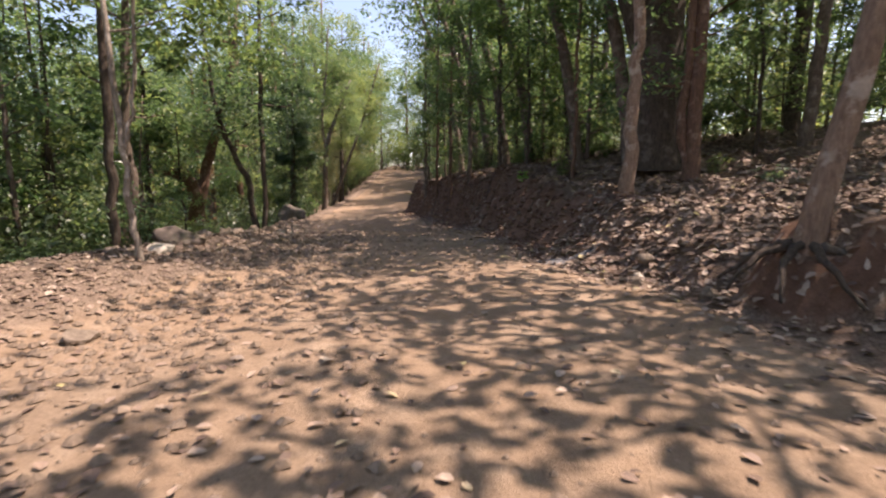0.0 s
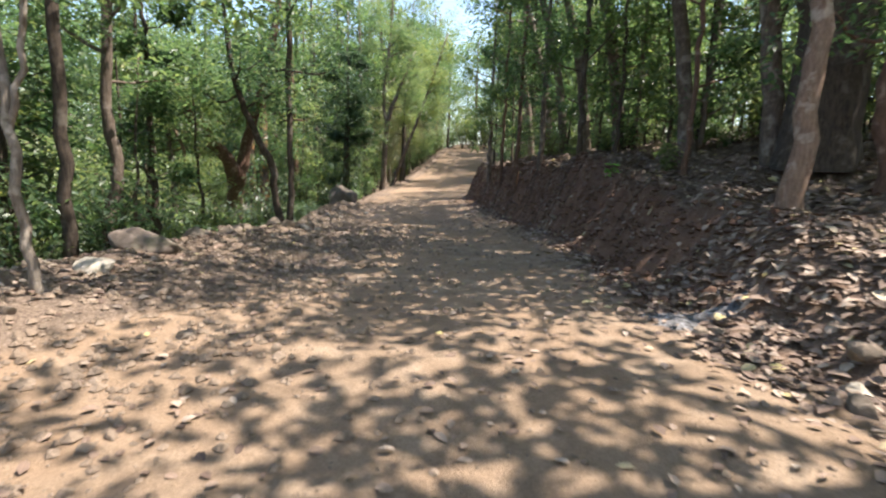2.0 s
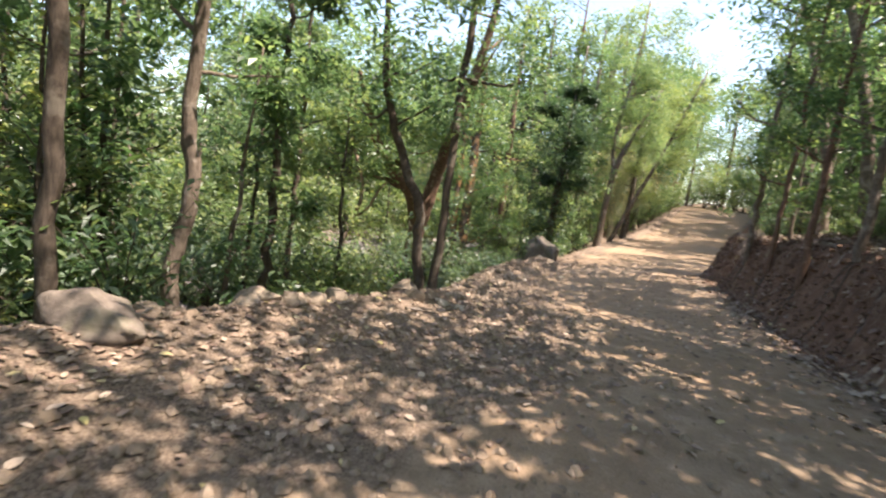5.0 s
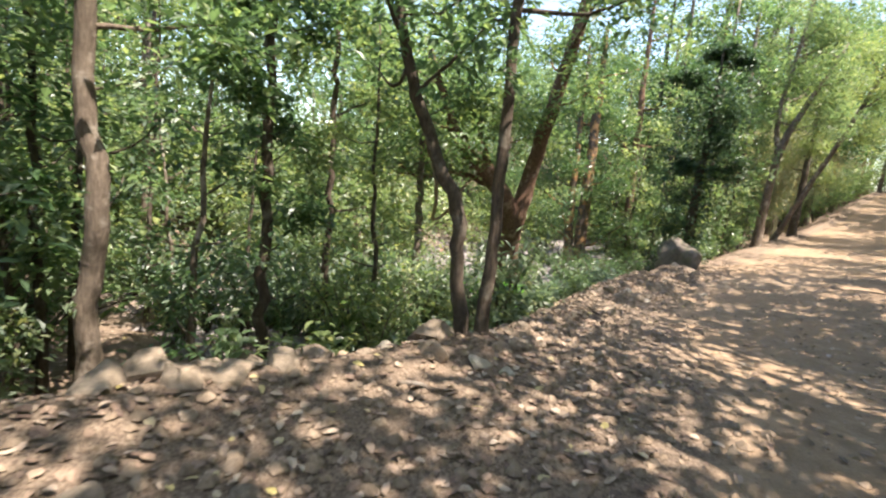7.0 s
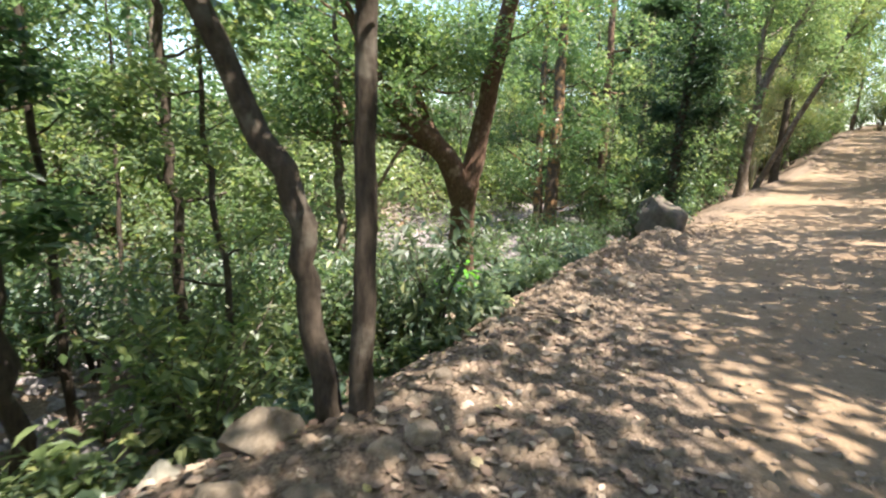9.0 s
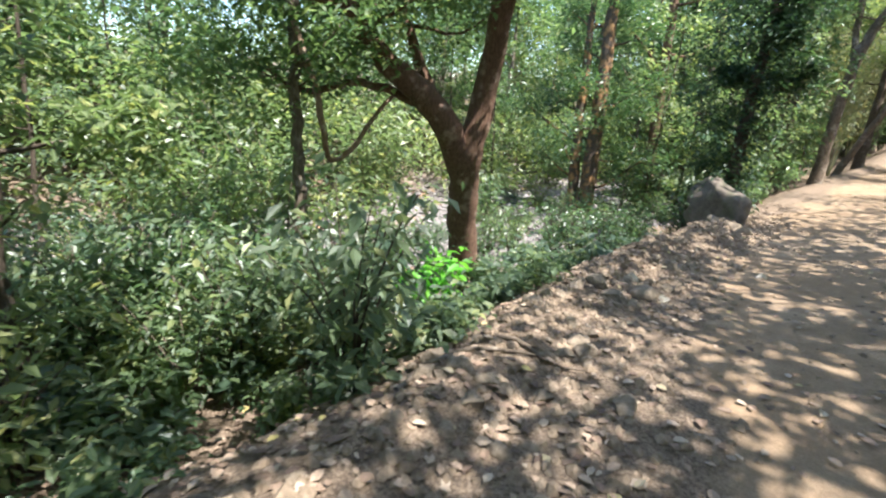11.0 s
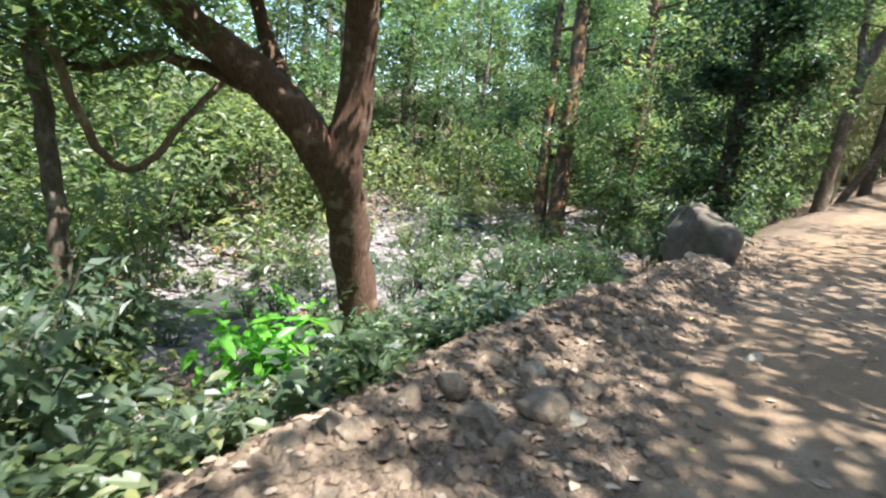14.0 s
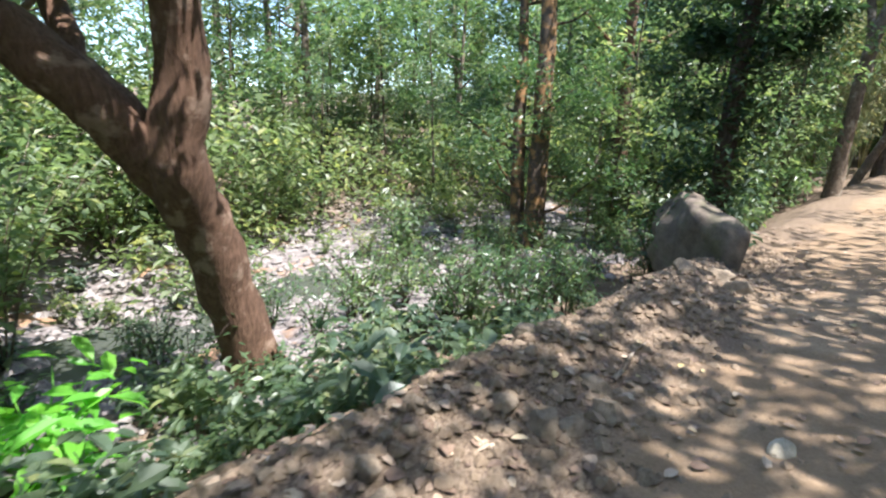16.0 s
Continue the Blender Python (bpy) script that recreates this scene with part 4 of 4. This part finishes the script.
def rubble(x, y, z, s, r):
    """Small many-sided stones of the given sizes, each of its own shape: vertices and faces."""
    n = len(x)
    base = np.array([(1, 0, 0), (0.5, 0.8, 0.1), (-0.6, 0.75, 0), (-1, -0.1, 0.1), (-0.4, -0.85, 0), (0.6, -0.7, 0.05), (0.35, 0.2, 0.6), (-0.35, 0.1, 0.65), (0, -0.4, 0.55), (0, 0, -0.5)])
    T = np.array([[0, 1, 6], [1, 2, 7], [1, 7, 6], [2, 3, 7], [3, 4, 7], [4, 8, 7], [4, 5, 8], [5, 0, 8], [0, 6, 8], [6, 7, 8], [1, 0, 9], [2, 1, 9], [3, 2, 9], [4, 3, 9], [5, 4, 9], [0, 5, 9]])
    a = r.random(n) * 6.28
    turn = np.stack([np.stack([np.cos(a), -np.sin(a)], 1), np.stack([np.sin(a), np.cos(a)], 1)], 1)
    W = base[None] * (0.7 + 0.6 * r.random((n, 10, 1)))
    W[:, :, :2] = np.einsum("nij,nkj->nki", turn, W[:, :, :2])
    W = W * s[:, None, None] + np.stack([x, y, z], 1)[:, None]
    return W.reshape(-1, 3), (np.arange(n)[:, None, None] * 10 + T[None]).reshape(-1, 3)


def litter():
    """Dry leaves on the verges and the bank, and a few on the track; pebbles and grit."""
    r = np.random.default_rng(77)
    n = 120000
    x, y = -13 + 25 * r.random(n), -2 + 36 * r.random(n) ** 1.15
    xl, xr = left_edge(y), right_edge(y)
    side = soft_interp(y, (0, 5, 7.5, 10, 14, 18, 22, 30), (2.0, 1.4, 0.9, 2.6, 2.8, 1.6, 1.0, 0.5))
    p = 0.1 + 0.6 * smooth(0.6, -0.6, -(xl + side - x)) + 0.85 * smooth(-0.7, 0.4, x - xr)
    p *= 0.45 + 0.75 * (vnoise(x, y, 0.9) > -0.2)
    p = np.where(x < xl - 2.5, 0.25, p)
    p *= 1 - 0.45 * smooth(18, 32, y)
    face = (x - xr) / soft_interp(y, (-20, 6, 10, 14, 30, 60), (1.0, 1.3, 1.7, 1.15, 0.9, 1.2))
    p = np.where((face > 0.05) & (face < 0.95) & (y > 10.5), 0.14, p)
    ok = r.random(n) < p
    x, y = x[ok], y[ok]
    z = height(x, y) + 0.012 + 0.03 * r.random(len(x))
    V, F = leaves(np.stack([x, y, z], 1), 0.085, 0.6, 0.0, 1, 5)
    h = height(V[:, 0], V[:, 1])
    V[:, 2] = np.maximum(h + 0.75 * (V[:, 2] - h), h + 0.004)
    tagged(mesh_object("leaf_litter", V.tolist(), F.tolist(), DRY, smoothed=False), "brown curled dry leaves scattered over the ground", "leaf litter", kind="stuff")
    n = 26000
    y = 2.5 + 28 * r.random(n)
    x = right_edge(y) - 0.1 + 7.5 * r.random(n) ** 1.2 + 0.4 * r.normal(size=n) + 0.5 * (y < 6.5)
    wb = soft_interp(y, (-20, 6, 10, 14, 30, 60), (1.0, 1.3, 1.7, 1.15, 0.9, 1.2))
    f = (x - right_edge(y)) / wb
    clod = np.exp(-(((x - 3.95) / 0.75) ** 2 + ((y - 5.0) / 0.65) ** 2) ** 2) > 0.15
    ok = (r.random(n) < np.where((f > 0.05) & (f < 0.95) & (y > 10.5), 0.12, 1.0)) & ~(clod & (r.random(n) < 0.9)) & (r.random(n) < smooth(2.5, 6, y) + 0.15)
    x, y = x[ok], y[ok]
    z = height(x, y) + 0.015 + 0.05 * r.random(len(x))
    V, F = leaves(np.stack([x, y, z], 1), 0.125, 0.62, 0.0, 1, 8)
    h = height(V[:, 0], V[:, 1])
    V[:, 2] = np.maximum(h + 0.85 * (V[:, 2] - h), h + 0.004)
    tagged(mesh_object("leaf_litter", V.tolist(), F.tolist(), DRY, smoothed=False), "thick brown leaf litter covering the bank", "leaf litter", kind="stuff")
    n = 22000
    y = -1 + 32 * r.random(n)
    u = r.random(n)
    x = np.where(u < 0.78, left_edge(y) + soft_interp(y, (0, 14, 19, 30), (1.6, 1.7, 0.4, 0.2)) + soft_interp(y, (0, 14, 19, 30), (1.4, 1.3, 0.6, 0.4)) * r.normal(size=n), left_edge(y) + (right_edge(y) - left_edge(y)) * r.random(n))
    z = height(x, y)
    s = (0.010 + 0.055 * r.random(n) ** 3) * np.where(u < 0.78, 1.0, 0.6)
    V, F = rubble(x, y, z + 0.15 * s, s, r)
    tagged(mesh_object("pebbles", V.tolist(), F.tolist(), CLOD, smoothed=False), "small brown pebbles and clods on the track", "pebbles", kind="stuff")


litter()


def cobbles():
    """Cobbles of the stream bed, too many to tell apart."""
    r = np.random.default_rng(88)
    n = 5200
    y = 13 + 26 * r.random(n)
    x = left_edge(y) - 2.6 - 13 * r.random(n)
    s = 0.04 + 0.17 * r.random(n) ** 2.5
    V, F = rubble(x, y, height(x, y) + 0.2 * s, s, r)
    tagged(mesh_object("cobbles", V.tolist(), F.tolist(), STONE_BED, smoothed=False), "pale grey cobbles lying in the stream bed", "cobbles", kind="stuff")


cobbles()


def ash_patch():
    """Grey ashes of a small burnt heap at the foot of the bank."""
    r = np.random.default_rng(4)
    V, F, n = [], [], 28
    cx, cy = 2.1, 8.55
    V.append((cx, cy, hz(cx, cy) + 0.05))
    for ring, f in enumerate((0.4, 0.75, 1.0)):
        for k in range(n):
            a = 6.283 * k / n
            q = f * (1 + 0.25 * math.sin(3 * a + 1) + 0.12 * r.normal())
            x, y = cx + 0.5 * q * math.cos(a), cy + 0.3 * q * math.sin(a)
            V.append((x, y, hz(x, y) + (0.045, 0.025, -0.01)[ring]))
    for k in range(n):
        j = (k + 1) % n
        F.append((0, 1 + k, 1 + j))
        for q in (0, n):
            F.append((1 + q + k, 1 + q + n + k, 1 + q + n + j, 1 + q + j))
    tagged(mesh_object("ash_patch", V, F, ASH), "grey and black ash patch on the road's edge", "ash")


ash_patch()


def branches():
    """Fallen sticks along the verge."""
    r = np.random.default_rng(9)
    for x, y, a, ln in ((-6.2, 18.3, 1.0, 1.1), (-6.0, 18.7, 0.4, 0.8), (-6.3, 17.6, 2.2, 0.7), (-7.2, 24.5, 1.8, 0.8), (-5.9, 8.9, 0.3, 0.9), (3.2, 9.2, 2.6, 1.0), (-4.4, 13.4, 0.9, 0.5)):
        p = [(x + ln * (u - 0.5) * math.cos(a), y + ln * (u - 0.5) * math.sin(a) + 0.05 * math.sin(7 * u)) for u in np.linspace(0, 1, 6)]
        q = [(px, py, hz(px, py) + 0.035) for px, py in p]
        tagged(mesh_object("fallen_branch", *tube(q, [0.022, 0.022, 0.02, 0.017, 0.013, 0.006], 6, 0.2, 3), BARK_GREY), "dry grey fallen stick on the verge", "branch", "fallen sticks")


branches()


def far_woods():
    """The tree-covered slopes all round, beyond what can be told apart."""
    r = np.random.default_rng(55)
    c = []
    for n, x0, x1, y0, y1, top in ((330, -70, -33, -30, 130, 17), (220, 22, 60, -30, 120, 14), (330, -60, 50, 118, 165, 26), (90, -40, 40, -45, -22, 11)):
        for _ in range(n):
            x, y = x0 + (x1 - x0) * r.random(), y0 + (y1 - y0) * r.random()
            c.append(clump((x, y, hz(x, y) + 0.5 + top * r.random()), 2.6 + 1.4 * r.random(), 105, r, 0.85))
    V, F = leaves(np.vstack(c), 0.74, 0.55, seed=6)
    tagged(mesh_object("far_woods", V.tolist(), F.tolist(), LEAF_MID, smoothed=False), "distant green forest covering the slopes", "forest", kind="stuff")


far_woods()


def thicket():
    """Leafy thicket beyond the stream, in which no bush can be told from the next."""
    r = np.random.default_rng(56)
    c = []
    for n, x0, x1, y0, y1, top in ((330, -36, -25, -6, 75, 9), (60, -24, -15, -8, 6, 6), (120, -25, -16.5, 4, 25, 4.5), (90, -26, -20.5, 24, 46, 3.5), (70, 13, 24, -6, 14, 9), (90, -24, -15, 42, 80, 8), (110, 12, 24, 14, 70, 7)):
        for _ in range(n):
            x, y = x0 + (x1 - x0) * r.random(), y0 + (y1 - y0) * r.random()
            c.append(clump((x, y, hz(x, y) + 0.3 + top * r.random() ** 1.3), 0.9 + 0.8 * r.random(), 110, r, 0.8))
    V, F = leaves(np.vstack(c), 0.27, 0.45, seed=7)
    tagged(mesh_object("thicket", V.tolist(), F.tolist(), LEAF_LIGHT, smoothed=False), "pale green leafy thicket beyond the stream", "thicket", kind="stuff")


thicket()


def high_foliage():
    """Upper foliage of the woods beyond the stream and behind the bank, where the crowns run together."""
    r = np.random.default_rng(58)
    c = []
    for n, x0, x1, y0, y1, low, top in ((330, -31, -23, 0, 60, 2.5, 14), (120, -24, -15, 44, 82, 3, 13), (70, -22, -14, -6, 8, 2.5, 11), (130, 10, 22, 8, 60, 3, 12), (45, -24, -17.5, 4, 30, 5.5, 12), (26, -10.5, -6.5, 48, 80, 8, 15), (22, -2.8, 1, 48, 80, 7, 13)):
        for _ in range(n):
            x, y = x0 + (x1 - x0) * r.random(), y0 + (y1 - y0) * r.random()
            c.append(clump((x, y, hz(x, y) + low + (top - low) * r.random()), 1.0 + 0.9 * r.random(), 120, r, 0.7))
    V, F = leaves(np.vstack(c), 0.28, 0.45, seed=9)
    tagged(mesh_object("foliage", V.tolist(), F.tolist(), LEAF_MID, smoothed=False), "green upper foliage of the woods run together", "foliage", kind="stuff")


high_foliage()


def bank_fringe():
    """Dry grass and fine roots hanging over the lip of the cut bank."""
    r = np.random.default_rng(61)
    n = 5200
    y = 10.5 + 27 * r.random(n)
    wb = soft_interp(y, (-20, 6, 10, 14, 30, 60), (1.0, 1.3, 1.7, 1.15, 0.9, 1.2))
    x = right_edge(y) + wb * (0.55 + 0.5 * r.random(n)) + 0.08 * r.normal(size=n)
    ok = vnoise(x, y, 1.1) > -0.25
    x, y = x[ok], y[ok]
    n = len(x)
    z = height(x, y)
    ln = 0.12 + 0.32 * r.random(n) ** 1.6
    dy, w = 0.5 * r.normal(size=n), 0.004 + 0.004 * r.random(n)
    V = np.zeros((n, 6, 3))
    for k, (u, v, g) in enumerate(((0.0, 0.0, 1.0), (-0.45, 0.28, 0.8), (-0.8, -0.35, 0.2))):
        for j, sgn in enumerate((-1, 1)):
            V[:, 2 * k + j] = np.stack([x + u * ln, y + dy * ln * (k / 2) + sgn * w * g, z + v * ln + 0.01], 1)
    T = np.array([[0, 1, 3, 2], [2, 3, 5, 4]])
    F = (np.arange(n)[:, None, None] * 6 + T[None]).reshape(-1, 4)
    tagged(mesh_object("dry_grass", V.reshape(-1, 3).tolist(), F.tolist(), DRY, smoothed=False), "dry brown grass and roots hanging over the bank", "dry grass", kind="stuff")


bank_fringe()


def bank_clods():
    """Clods of red earth standing out of the cut face and fallen to its foot."""
    r = np.random.default_rng(63)
    n = 5200
    y = 9 + 25 * r.random(n)
    wb = soft_interp(y, (-20, 6, 10, 14, 30, 60), (1.0, 1.3, 1.7, 1.15, 0.9, 1.2))
    x = right_edge(y) + wb * (-0.12 + 1.1 * r.random(n))
    s = 0.014 + 0.085 * r.random(n) ** 3
    V, F = rubble(x, y, height(x, y) + 0.1 * s, s, r)
    tagged(mesh_object("earth_clods", V.tolist(), F.tolist(), EARTH, smoothed=False), "dark red-brown earth clods on the cut bank", "earth clods", kind="stuff")


bank_clods()
